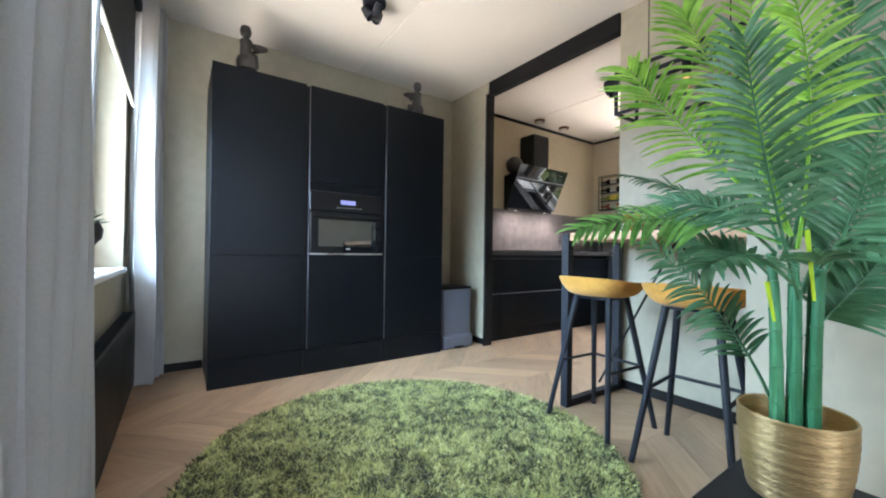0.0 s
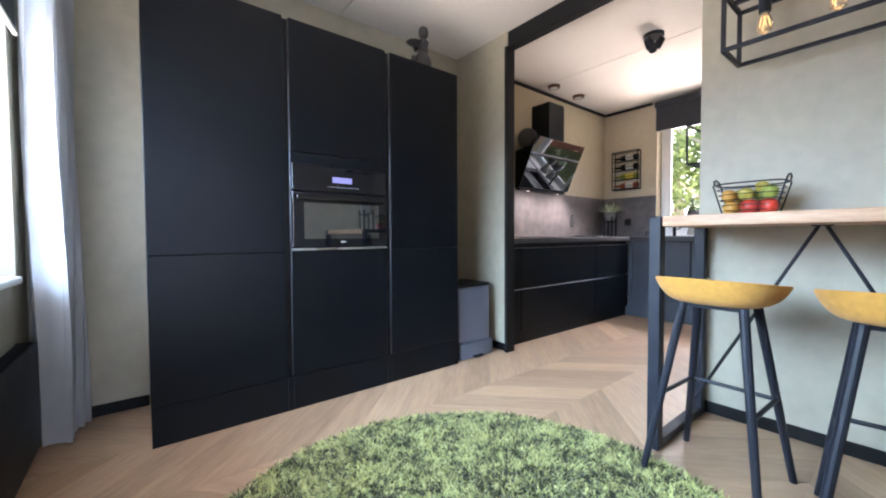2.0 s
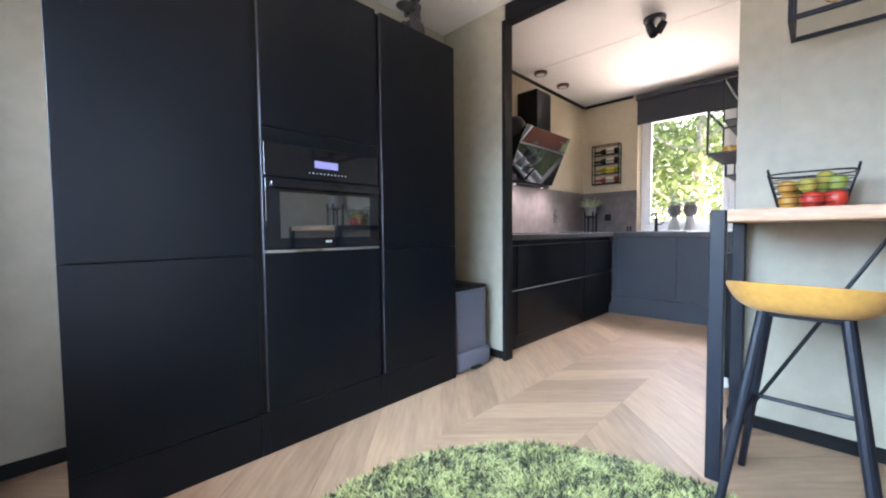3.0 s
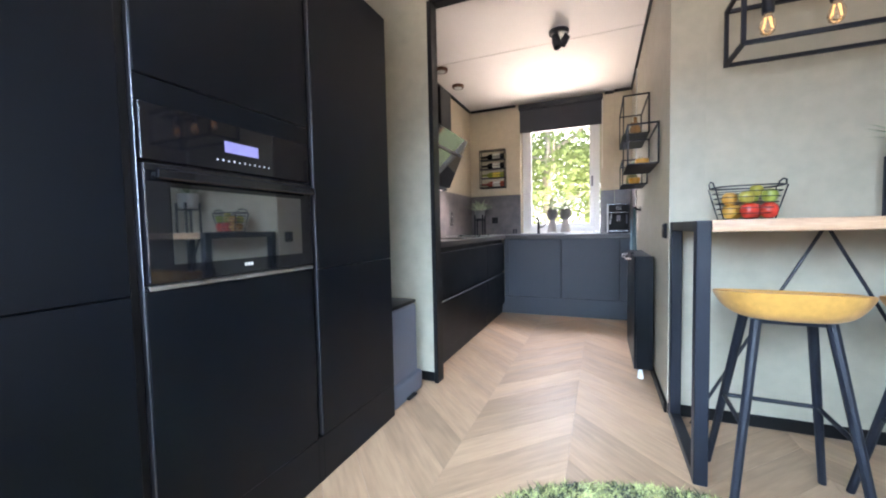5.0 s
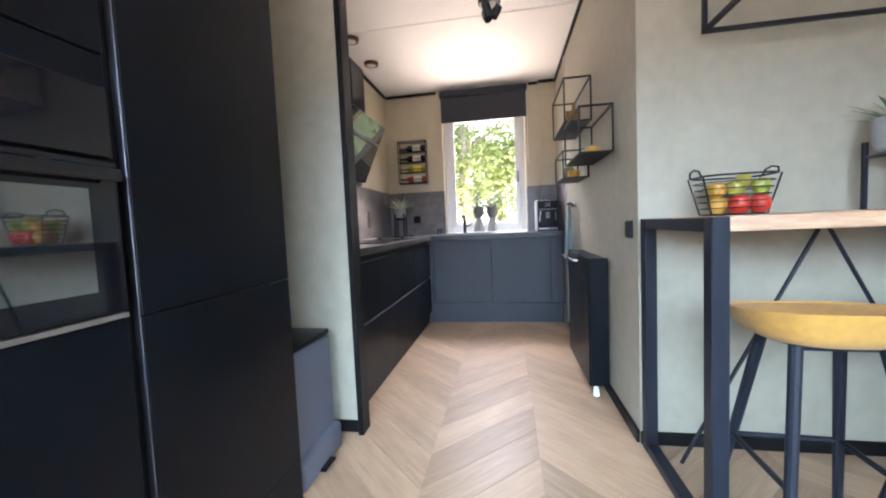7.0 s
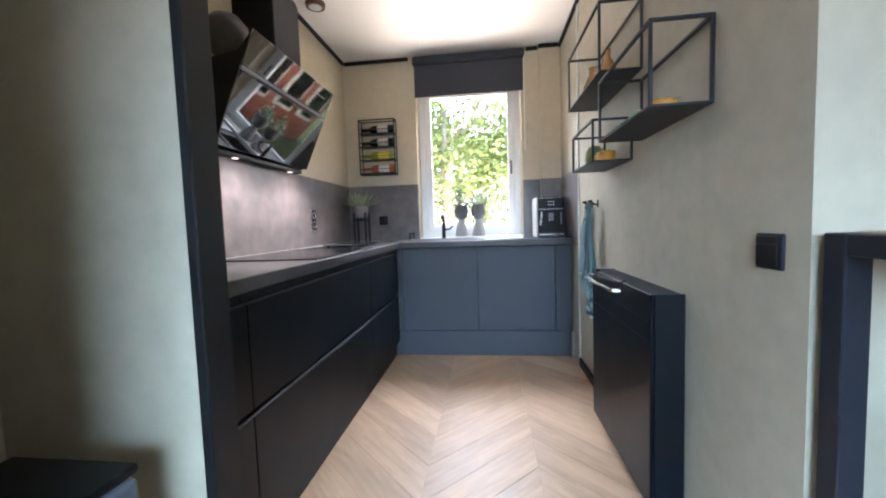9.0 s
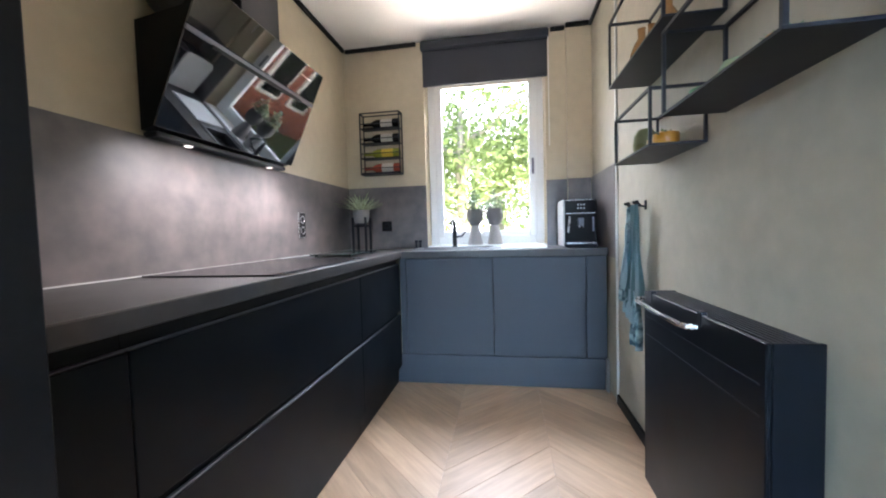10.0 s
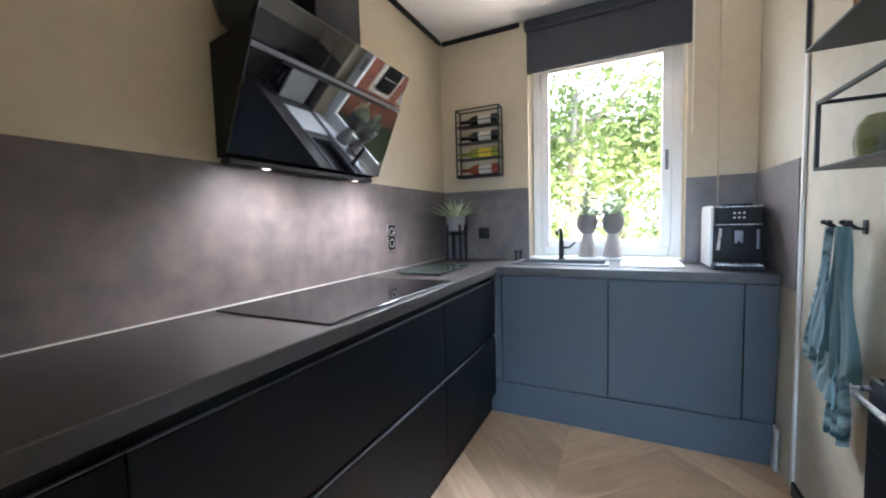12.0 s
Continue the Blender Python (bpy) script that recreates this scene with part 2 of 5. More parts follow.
def mesh_of(name, bm, material, smooth=True):
    me = bpy.data.meshes.new(name)
    bmesh.ops.recalc_face_normals(bm, faces=bm.faces)
    bm.to_mesh(me)
    bm.free()
    for m in (material if isinstance(material, (list, tuple)) else (material,)):
        me.materials.append(m)
    if smooth:
        me.polygons.foreach_set("use_smooth", [True] * len(me.polygons))
        me.set_sharp_from_angle(angle=radians(35))
    return me


def thing(name, at, label, category, group="", kind=""):
    """An Empty at a thing's base; its parts are built at their place in the world."""
    ob = new(name)
    ob.location = at
    ob.empty_display_size = 0.05
    BASE[ob] = Vector(at)
    return tagged(ob, label, category, group, kind)


def part(name, bm, material, parent, label="", smooth=True):
    base = BASE[parent]
    bm.transform(Matrix.Translation(-base))
    ob = new(name, mesh_of(name, bm, material, smooth))
    ob.parent = parent
    BASE[ob] = base
    return tagged(ob, label)


def solid(name, bm, material, label, category="", group="", kind="", smooth=True):
    """A thing that is one mesh, its origin at its base."""
    lo = [min(v.co[i] for v in bm.verts) for i in range(3)]
    hi = [max(v.co[i] for v in bm.verts) for i in range(3)]
    base = Vector(((lo[0] + hi[0]) / 2, (lo[1] + hi[1]) / 2, lo[2]))
    bm.transform(Matrix.Translation(-base))
    ob = new(name, mesh_of(name, bm, material, smooth))
    ob.location = base
    BASE[ob] = base
    return tagged(ob, label, category, group, kind)


def box(x0, x1, y0, y1, z0, z1, bevel=0.0, seg=1, bm=None, m=None):
    out = bm or bmesh.new()
    t = bmesh.new()
    bmesh.ops.create_cube(t, size=1)
    bmesh.ops.scale(t, vec=(abs(x1 - x0), abs(y1 - y0), abs(z1 - z0)), verts=t.verts)
    if bevel:
        bmesh.ops.bevel(t, geom=t.edges[:], offset=bevel, segments=seg, affect="EDGES", profile=0.5)
    bmesh.ops.translate(t, vec=((x0 + x1) / 2, (y0 + y1) / 2, (z0 + z1) / 2), verts=t.verts)
    if m:
        t.transform(m)
    return merge(out, t)


def merge(out, t, index=None):
    if index is not None:
        for f in t.faces:
            f.material_index = index
    me = bpy.data.meshes.new("t")
    t.to_mesh(me)
    t.free()
    out.from_mesh(me)
    bpy.data.meshes.remove(me)
    return out


def tube(points, r, seg=8, bm=None, closed=False, taper=None):
    """A round bar along points; taper gives the radius at the end."""
    out = bm or bmesh.new()
    pts = [Vector(p) for p in points]
    rings, n = [], len(pts)
    side = None
    for i, p in enumerate(pts):
        a = pts[i - 1] if (i or closed) else p
        b = pts[(i + 1) % n] if (i < n - 1 or closed) else p
        d = (b - a).normalized()
        if side is None:
            side = d.orthogonal().normalized()
        side = (side - d * side.dot(d)).normalized()
        up = d.cross(side)
        rr = r if taper is None else r + (taper - r) * i / (n - 1)
        rings.append([out.verts.new(p + rr * (math.cos(k * math.tau / seg) * side + math.sin(k * math.tau / seg) * up)) for k in range(seg)])
    for i in range(n if closed else n - 1):
        a, b = rings[i], rings[(i + 1) % n]
        for k in range(seg):
            out.faces.new((a[k], a[(k + 1) % seg], b[(k + 1) % seg], b[k]))
    if not closed:
        out.faces.new(rings[0][::-1])
        out.faces.new(rings[-1])
    return out


def bar(p, q, w, d=None, bm=None, bevel=0.0):
    """A straight bar of rectangular section between two points."""
    p, q = Vector(p), Vector(q)
    t = box(-w / 2, w / 2, -(d or w) / 2, (d or w) / 2, 0, (q - p).length, bevel, 1)
    t.transform(Matrix.Translation(p) @ (q - p).to_track_quat("Z", "Y").to_matrix().to_4x4())
    return merge(bm or bmesh.new(), t)


def lathe(profile, at=(0, 0, 0), seg=24, bm=None, close=True):
    out = bm or bmesh.new()
    rings = []
    for r, z in profile:
        rings.append([out.verts.new((at[0] + r * math.cos(k * math.tau / seg), at[1] + r * math.sin(k * math.tau / seg), at[2] + z)) for k in range(seg)])
    for a, b in zip(rings, rings[1:]):
        for k in range(seg):
            out.faces.new((a[k], a[(k + 1) % seg], b[(k + 1) % seg], b[k]))
    if close:
        out.faces.new(rings[0][::-1])
        out.faces.new(rings[-1])
    return out


def structure(name, bm, material, label=""):
    return solid(name, bm, material, label or name.replace("_", " "), kind="structure")


# ---- the large structure ----
CEIL = 2.655
X_W, Y_N, X_E, Y_K = -0.38, 3.69, 5.19, 1.675      # west wall, north wall, kitchen window wall, kitchen south wall
X_BAR, Y_STUB, X_STUB = 2.49, 0.62, 1.42
Y_S = -2.6
structure("floor_bed", box(X_W - 0.3, X_E + 0.3, Y_S - 0.3, Y_N + 0.2, -0.15, -0.012), M_GAP, "dark bed under the oak floor")
bm = box(X_W - 0.3, 1.284, Y_S - 0.3, Y_N + 0.2, CEIL, CEIL + 0.1, 0.004, 1)
for a, b in ((1.290, 3.652), (3.658, X_E + 0.3)):
    box(a, b, Y_S - 0.3, Y_N + 0.2, CEIL, CEIL + 0.1, 0.004, 1, bm=bm)
box(X_W - 0.3, X_E + 0.3, Y_S - 0.3, Y_N + 0.2, CEIL + 0.1, CEIL + 0.2, bm=bm)
structure("ceiling", bm, M_CEIL, "white ceiling of wide panels with fine seams")
structure("wall_north", box(X_W - 0.28, X_E + 0.28, Y_N, Y_N + 0.2, -0.1, CEIL + 0.1), M_WALL, "olive-grey plastered wall")
structure("wall_kitchen_north", box(2.513, X_E - 0.001, Y_N - 0.004, Y_N - 0.0005, 0, CEIL - 0.001), M_KITCHEN, "warm beige plastered kitchen wall")


def pierced(name, x0, x1, along, a0, a1, b0, b1, z0, z1, label, paint=M_WALL):
    """A wall with one window opening, from a0 to a1 along its length; the opening runs b0 to b1 and z0 to z1."""
    t = bmesh.new()
    for p0, p1, q0, q1 in ((a0, b0, -0.1, CEIL + 0.1), (b1, a1, -0.1, CEIL + 0.1), (b0, b1, -0.1, z0), (b0, b1, z1, CEIL + 0.1)):
        if along == "y":
            box(x0, x1, p0, p1, q0, q1, bm=t)
        else:
            box(p0, p1, x0, x1, q0, q1, bm=t)
    return structure(name, t, paint, label)


pierced("wall_west", X_W - 0.28, X_W, "y", Y_S - 0.3, Y_N, 1.25, 3.48, 0.765, 2.38, "olive-grey plastered window wall")
pierced("wall_east", X_E, X_E + 0.28, "y", Y_K - 0.2, Y_N, 2.02, 2.995, 0.945, 2.42, "beige plastered kitchen window wall", M_KITCHEN)
pierced("wall_south", Y_S - 0.25, Y_S, "x", X_W, X_STUB, -0.2, 1.35, 0.3, 2.4, "plain plastered wall behind the walk")
structure("wall_kitchen", box(X_BAR, X_E, Y_K - 0.16, Y_K, -0.1, CEIL + 0.1), M_WALL, "olive-grey plastered wall with a faint sheen")
structure("wall_bar", box(X_BAR, X_BAR + 0.16, Y_STUB, Y_K - 0.16, -0.1, CEIL + 0.1), M_WALL, "olive-grey plastered wall behind the bar")
structure("wall_stub", box(X_STUB, X_BAR + 0.16, Y_STUB - 0.2, Y_STUB, -0.1, CEIL + 0.1), M_WALL, "olive-grey plastered wall corner beside the bar")
structure("wall_side", box(X_STUB, X_STUB + 0.2, Y_S - 0.25, Y_STUB - 0.2, -0.1, CEIL + 0.1), M_WALL, "olive-grey plastered wall behind the palm")
structure("wall_nib", box(2.468, 2.512, 3.058, Y_N, -0.1, CEIL + 0.1), M_WALL, "short plastered wall beside the kitchen opening")
structure("trim_post", box(2.425, 2.522, 3.026, 3.056, 0, CEIL - 0.14, 0.004), M_TRIM, "black painted post of the kitchen opening")
structure("trim_beam", box(2.47, 2.545, Y_K + 0.002, 3.056, CEIL - 0.138, CEIL - 0.002, 0.004), M_TRIM, "black painted beam over the kitchen opening")
structure("wall_boxing", box(X_E - 0.035, X_E - 0.001, Y_K + 0.001, 1.86, 0.955, CEIL - 0.03), M_KITCHEN, "plastered pipe boxing beside the window")
for i, b in enumerate(((2.53, X_E - 0.03, Y_N - 0.026, Y_N - 0.005), (X_E - 0.022, X_E - 0.001, 3.05, Y_N - 0.024), (X_E - 0.022, X_E - 0.001, 1.87, 1.975),
                       (X_E - 0.06, X_E - 0.036, Y_K + 0.024, 1.868), (2.56, X_E - 0.001, Y_K + 0.001, Y_K + 0.02))):
    structure("trim_crown_%d" % (i + 1), box(*b, CEIL - 0.032, CEIL - 0.001, 0.003, 1), M_TRIM, "black painted strip under the kitchen ceiling")
for i, b in enumerate(((X_W, 0.086, Y_N - 0.016, Y_N - 0.001), (2.452, 2.4675, 3.06, Y_N - 0.02), (X_BAR - 0.016, X_BAR - 0.001, Y_STUB + 0.016, Y_K),
                       (X_BAR, 4.49, Y_K + 0.001, Y_K + 0.016), (X_STUB + 0.002, X_BAR - 0.018, Y_STUB + 0.001, Y_STUB + 0.015), (X_STUB - 0.015, X_STUB - 0.001, Y_S, Y_STUB))):
    structure("baseboard_%d" % (i + 1), box(*b, 0.0, 0.062, 0.004, 1), M_TRIM, "black painted skirting board")
structure("trim_corner", box(4.49, 4.515, Y_K + 0.001, Y_K + 0.012, 0.0, CEIL - 0.035, 0.003, 1), M_PALE, "pale upright corner strip on the kitchen wall")

# ---- windows ----


def window(name, x, y0, y1, z0, z1, out, label, mullions=()):
    """A framed window in a wall along y; out is the side on which the outdoors lies."""
    w = thing(name, (x, (y0 + y1) / 2, z0), label, "window", kind="structure")
    f = 0.075
    for a, b, c, d in ((y0, y0 + f, z0, z1), (y1 - f, y1, z0, z1), (y0 + f, y1 - f, z0, z0 + f), (y0 + f, y1 - f, z1 - f, z1)):
        part("window_frame", box(x - 0.03, x + 0.03, a, b, c, d, 0.006), M_WHITE, w)
    for m in mullions:
        part("mullion", box(x - 0.03, x + 0.03, m - 0.045, m + 0.045, z0 + f, z1 - f, 0.006), M_WHITE, w)
    edges = [y0 + f, *mullions, y1 - f]
    for a, b in zip(edges, edges[1:]):
        p = part("pane", box(x - 0.004, x + 0.004, a, b, z0 + f, z1 - f), M_PANE, w)
        p.visible_shadow = False
    return w


w = window("window_1", X_E + 0.16, 2.025, 2.99, 0.975, 2.415, 1, "white-framed kitchen window with a view of trees")
for a, b, c, d in ((2.085, 2.145, 1.035, 2.355), (2.870, 2.930, 1.035, 2.355), (2.145, 2.870, 1.035, 1.090), (2.145, 2.870, 2.300, 2.355)):
    part("sash", box(X_E + 0.112, X_E + 0.150, a, b, c, d, 0.006), M_WHITE, w)
part("window_sill", box(X_E - 0.005, X_E + 0.13, 2.022, 2.993, 0.9465, 0.974, 0.005), M_WHITE, w, "white window sill")
part("window_handle", box(X_E + 0.098, X_E + 0.111, 2.105, 2.125, 1.55, 1.68, 0.004), M_ALU, w)
w = window("window_2", X_W - 0.18, 1.255, 3.475, 0.80, 2.375, -1, "white-framed living room window in bright daylight", (2.30,))
part("window_sill", box(X_W - 0.15, X_W + 0.024, 1.252, 3.477, 0.768, 0.80, 0.006), M_WHITE, w, "white window sill")
# unseen window, added as an opening for the south fill light
w = thing("window_3", (0.6, Y_S - 0.15, 0.3), "unseen window added behind the walk to let in fill light", "window", kind="structure")
for b in ((-0.195, -0.12, 0.305, 2.395), (1.27, 1.345, 0.305, 2.395), (-0.12, 1.27, 0.305, 0.38), (-0.12, 1.27, 2.32, 2.395)):
    part("window_frame", box(b[0], b[1], Y_S - 0.17, Y_S - 0.11, b[2], b[3], 0.006), M_WHITE, w)


def blind(x, y0, y1, z0, z1, side, label):
    r = thing("roller_blind", (x, (y0 + y1) / 2, z0), label, "blind")
    part("cassette", box(x - 0.035, x + 0.035, y0 - 0.012, y1 + 0.012, z1, z1 + 0.075, 0.012), M_BLIND, r)
    t = bmesh.new()
    n = 12
    for i in range(n):
        a, b = y0 + (y1 - y0) * i / n, y0 + (y1 - y0) * (i + 1) / n
        o = [0.004 * math.sin(2.1 * k) for k in (i, i + 1)]
        vs = [t.verts.new(p) for p in ((x + o[0], a, z0), (x + o[1], b, z0), (x, b, z1 + 0.01), (x, a, z1 + 0.01))]
        t.faces.new(vs)
    bmesh.ops.remove_doubles(t, verts=t.verts, dist=0.0005)
    bmesh.ops.solidify(t, geom=t.faces[:], thickness=0.002)
    part("blind_cloth", t, M_BLIND, r)
    part("hem_bar", box(x - 0.008, x + 0.008, y0, y1, z0 - 0.014, z0 + 0.004, 0.003), M_BLIND if side > 0 else M_PALE, r)
    part("pull_cord", tube([(x - 0.02 * side, y0 - 0.006, z1 + 0.02), (x - 0.02 * side, y0 - 0.006, z0 - 0.55)], 0.003, 6), M_WAX, r)
    return r


blind(X_E - 0.045, 2.005, 2.99, 2.285, 2.555, 1, "charcoal roller blind half drawn over the kitchen window")
blind(X_W + 0.05, 1.25, 3.36, 1.86, 2.48, -1, "charcoal roller blind with a pale hem bar over the window")


def curtain(y0, y1, x, folds, depth, label, seed):
    """A hanging curtain of soft folds along y."""
    rnd = random.Random(seed)
    ph = [rnd.uniform(0, math.tau) for _ in range(6)]
    n, rows = folds * 12, 14
    t = bmesh.new()
    grid = []
    for j in range(rows + 1):
        z = 0.012 + (CEIL - 0.03) * j / rows
        row = []
        for i in range(n + 1):
            u = i / n
            spread = 0.75 + 0.25 * (1 - j / rows)
            fold = math.sin(u * folds * math.tau + 0.7 * math.sin(u * 7 + ph[0]) + 0.15 * math.sin(j * 0.6 + ph[1]))
            yy = (y0 + y1) / 2 + (u - 0.5) * (y1 - y0) * (0.88 + 0.12 * spread) + 0.012 * math.sin(u * folds * 2 * math.tau + ph[2])
            xx = x + depth * (0.55 + 0.45 * spread) * fold * (0.8 + 0.25 * math.sin(u * 5 + ph[3])) + 0.01 * math.sin(j * 0.5 + u * 9)
            row.append(t.verts.new((xx, yy, z)))
        grid.append(row)
    for a, b in zip(grid, grid[1:]):
        for i in range(n):
            t.faces.new((a[i], a[i + 1], b[i + 1], b[i]))
    bmesh.ops.solidify(t, geom=t.faces[:], thickness=0.003)
    return solid("curtain", t, M_CLOTH, label, "curtain", "living room curtains")


curtain(3.375, 3.655, -0.262, 5, 0.095, "light grey curtain gathered at the end of the window", 3)
curtain(0.60, 1.36, -0.235, 9, 0.045, "grey curtain gathered beside the window, in shade", 5)


def radiator(x0, x1, y0, y1, z0, z1, front, label, rail=None):
    """A panel radiator in a dark cover with a slatted top; front is the axis direction that it faces."""
    r = thing("radiator", ((x0 + x1) / 2, (y0 + y1) / 2, z0), label, "radiator", "radiators")
    along_y = front == "x"
    d = 0.012
    if along_y:
        part("front_panel", box(x1 - d, x1, y0, y1, z0, z1, 0.003), M_BLACK, r)
        for a in (y0, y1 - d):
            part("side_panel", box(x0, x1 - d - 0.001, a, a + d, z0, z1, 0.002), M_BLACK, r)
        part("core", box(x0 + 0.008, x1 - 0.02, y0 + 0.02, y1 - 0.02, z0 + 0.02, z1 - 0.02), M_TRIM, r)
        n = int((y1 - y0) / 0.03)
        t = bmesh.new()
        for i in range(n):
            a = y0 + d + (y1 - y0 - 2 * d) * (i + 0.2) / n
            box(x0 + 0.004, x1 - d, a, a + 0.012, z1 - 0.008, z1 - 0.002, bm=t)
        part("top_grille", t, M_BLACK, r)
    else:
        part("front_panel", box(x0, x1, y1 - d, y1, z0, z1, 0.003), M_BLACK, r)
        for a in (x0, x1 - d):
            part("side_panel", box(a, a + d, y0, y1 - d - 0.001, z0, z1, 0.002), M_BLACK, r)
        part("core", box(x0 + 0.02, x1 - 0.02, y0 + 0.008, y1 - 0.02, z0 + 0.02, z1 - 0.02), M_TRIM, r)
        t = bmesh.new()
        for i in range(7):
            a = y0 + 0.006 + (y1 - y0 - d - 0.01) * i / 7
            box(x0 + d, x1 - d, a, a + 0.008, z1 - 0.010, z1 - 0.002, bm=t)
        part("top_grille", t, M_STEEL, r)
        for z in (z1 - 0.10, z1 - 0.17):
            part("groove", box(x0 + 0.02, x1 - 0.02, y1 + 0.0003, y1 + 0.0016, z, z + 0.004), M_STEEL, r)
    return r


r = radiator(X_W + 0.012, -0.30, 1.30, 3.355, 0.05, 0.515, "x", "long dark radiator cover below the window")
r = radiator(2.955, 3.672, Y_K + 0.018, 1.806, 0.068, 0.835, "y", "black radiator with a chrome towel rail on the kitchen wall")
rail = [(3.665, 1.808, 0.805), (3.660, 1.832, 0.803), (3.635, 1.846, 0.802), (3.46, 1.853, 0.800), (3.28, 1.846, 0.797), (3.25, 1.832, 0.796), (3.245, 1.808, 0.796)]
part("towel_rail", tube(rail, 0.0085, 10), M_STEELBRIGHT, r, "chrome towel rail")
for x in (3.235, 3.60):
    part("rail_hook", box(x - 0.012, x + 0.012, 1.79, 1.8085, 0.80, 0.845, 0.003, 1), M_STEEL, r)
part("valve", lathe([(0.012, 0), (0.02, 0.005), (0.017, 0.035), (0.012, 0.06), (0.012, 0.066)], (2.975, 1.765, 0.0), 14), M_WAX, r, "white plastic radiator valve")

# ---- tall cabinets ----
Y_C, TOP = 3.085, 2.172


def tall_unit(x0, x1, label, seams, oven=False):
    c = thing("tall_cabinet", ((x0 + x1) / 2, 3.37, 0), label, "cabinet", "tall kitchen cabinets")
    part("carcass", box(x0 + 0.001, x1 - 0.001, Y_C + 0.022, Y_N - 0.004, 0.0, TOP - 0.003), M_BLACK, c)
    part("plinth", box(x0, x1, Y_C + 0.001, Y_C + 0.020, 0.0, 0.188, 0.001), M_BLACK, c)
    for a, b in seams:
        part("door", box(x0, x1, Y_C, Y_C + 0.020, a, b, 0.0018), M_BLACK, c)
    return c


tall_unit(0.09, 0.694, "tall matt black handleless kitchen cabinet at the wall's end", ((0.190, 0.888), (0.891, TOP)))
mid = tall_unit(0.727, 1.329, "tall matt black kitchen cabinet with a built-in oven", ((0.190, 0.895), (1.452, TOP)))
tall_unit(1.362, 1.944, "tall matt black handleless kitchen cabinet beside the bin", ((0.190, 0.888), (0.891, TOP)))
part("fascia", box(0.727, 1.329, Y_C + 0.004, Y_C + 0.020, 1.385, 1.449, 0.001), M_BLACK, mid)
for x in (0.694, 1.329):
    g = thing("handle_channel", (x + 0.0165, Y_C + 0.03, 0.19), "recessed upright grip channel between black cabinets", "handle", "grip channels")
    part("channel", box(x + 0.001, x + 0.032, Y_C + 0.024, Y_C + 0.05, 0.19, TOP - 0.003), M_TRIM, g)
    part("profile", box(x + 0.0290, x + 0.0322, Y_C + 0.003, Y_C + 0.023, 0.19, TOP - 0.004, 0.001, 1), M_ALU, g, "bright aluminium edge profile")
    part("plinth_joint", box(x + 0.001, x + 0.032, Y_C + 0.0012, Y_C + 0.022, 0.0, 0.189), M_BLACK, g)

ov = thing("built_in_oven", (1.028, Y_C, 0.897), "black glass built-in oven with a lit display", "oven")
part("control_panel", box(0.731, 1.325, Y_C - 0.006, Y_C + 0.018, 1.236, 1.382, 0.002), M_GLASSBLACK, ov)
part("oven_door", box(0.731, 1.325, Y_C - 0.012, Y_C + 0.018, 0.912, 1.228, 0.003), M_GLASSBLACK, ov)
M_OVENWIN = shader("oven_window", (0.012, 0.014, 0.015), 0.03, vary=0.1, ior=2.9, rvary=0.01)
part("oven_window", box(0.792, 1.264, Y_C - 0.0138, Y_C - 0.0124, 0.962, 1.168), M_OVENWIN, ov, "mirror-dark oven window")
part("trim_strip", box(0.731, 1.325, Y_C - 0.010, Y_C + 0.018, 0.897, 0.909, 0.001), M_STEELBRIGHT, ov, "steel strip under the door")
h = part("oven_handle", box(0.745, 1.311, Y_C - 0.045, Y_C - 0.033, 1.184, 1.212, 0.004), M_GLASSBLACK, ov)
for x in (0.76, 1.285):
    part("handle_post", box(x, x + 0.014, Y_C - 0.034, Y_C - 0.0125, 1.19, 1.206, 0.002), M_STEELBRIGHT, h)
part("display", box(0.963, 1.086, Y_C - 0.0076, Y_C - 0.0064, 1.292, 1.326), M_SCREEN, ov, "violet lit display")
t = bmesh.new()
for i in range(11):
    x = 0.935 + i * 0.019
    box(x, x + 0.005, Y_C - 0.0074, Y_C - 0.0063, 1.264, 1.268 + 0.002 * (i % 2), bm=t)
part("touch_icons", t, M_ICON, ov, "row of small lit touch icons")
t = bmesh.new()
for i in range(3):
    box(1.010 + i * 0.011, 1.018 + i * 0.011, Y_C - 0.0135, Y_C - 0.0122, 0.938, 0.948, bm=t)
part("maker_mark", t, M_PAPER, ov, "small pale maker's mark")


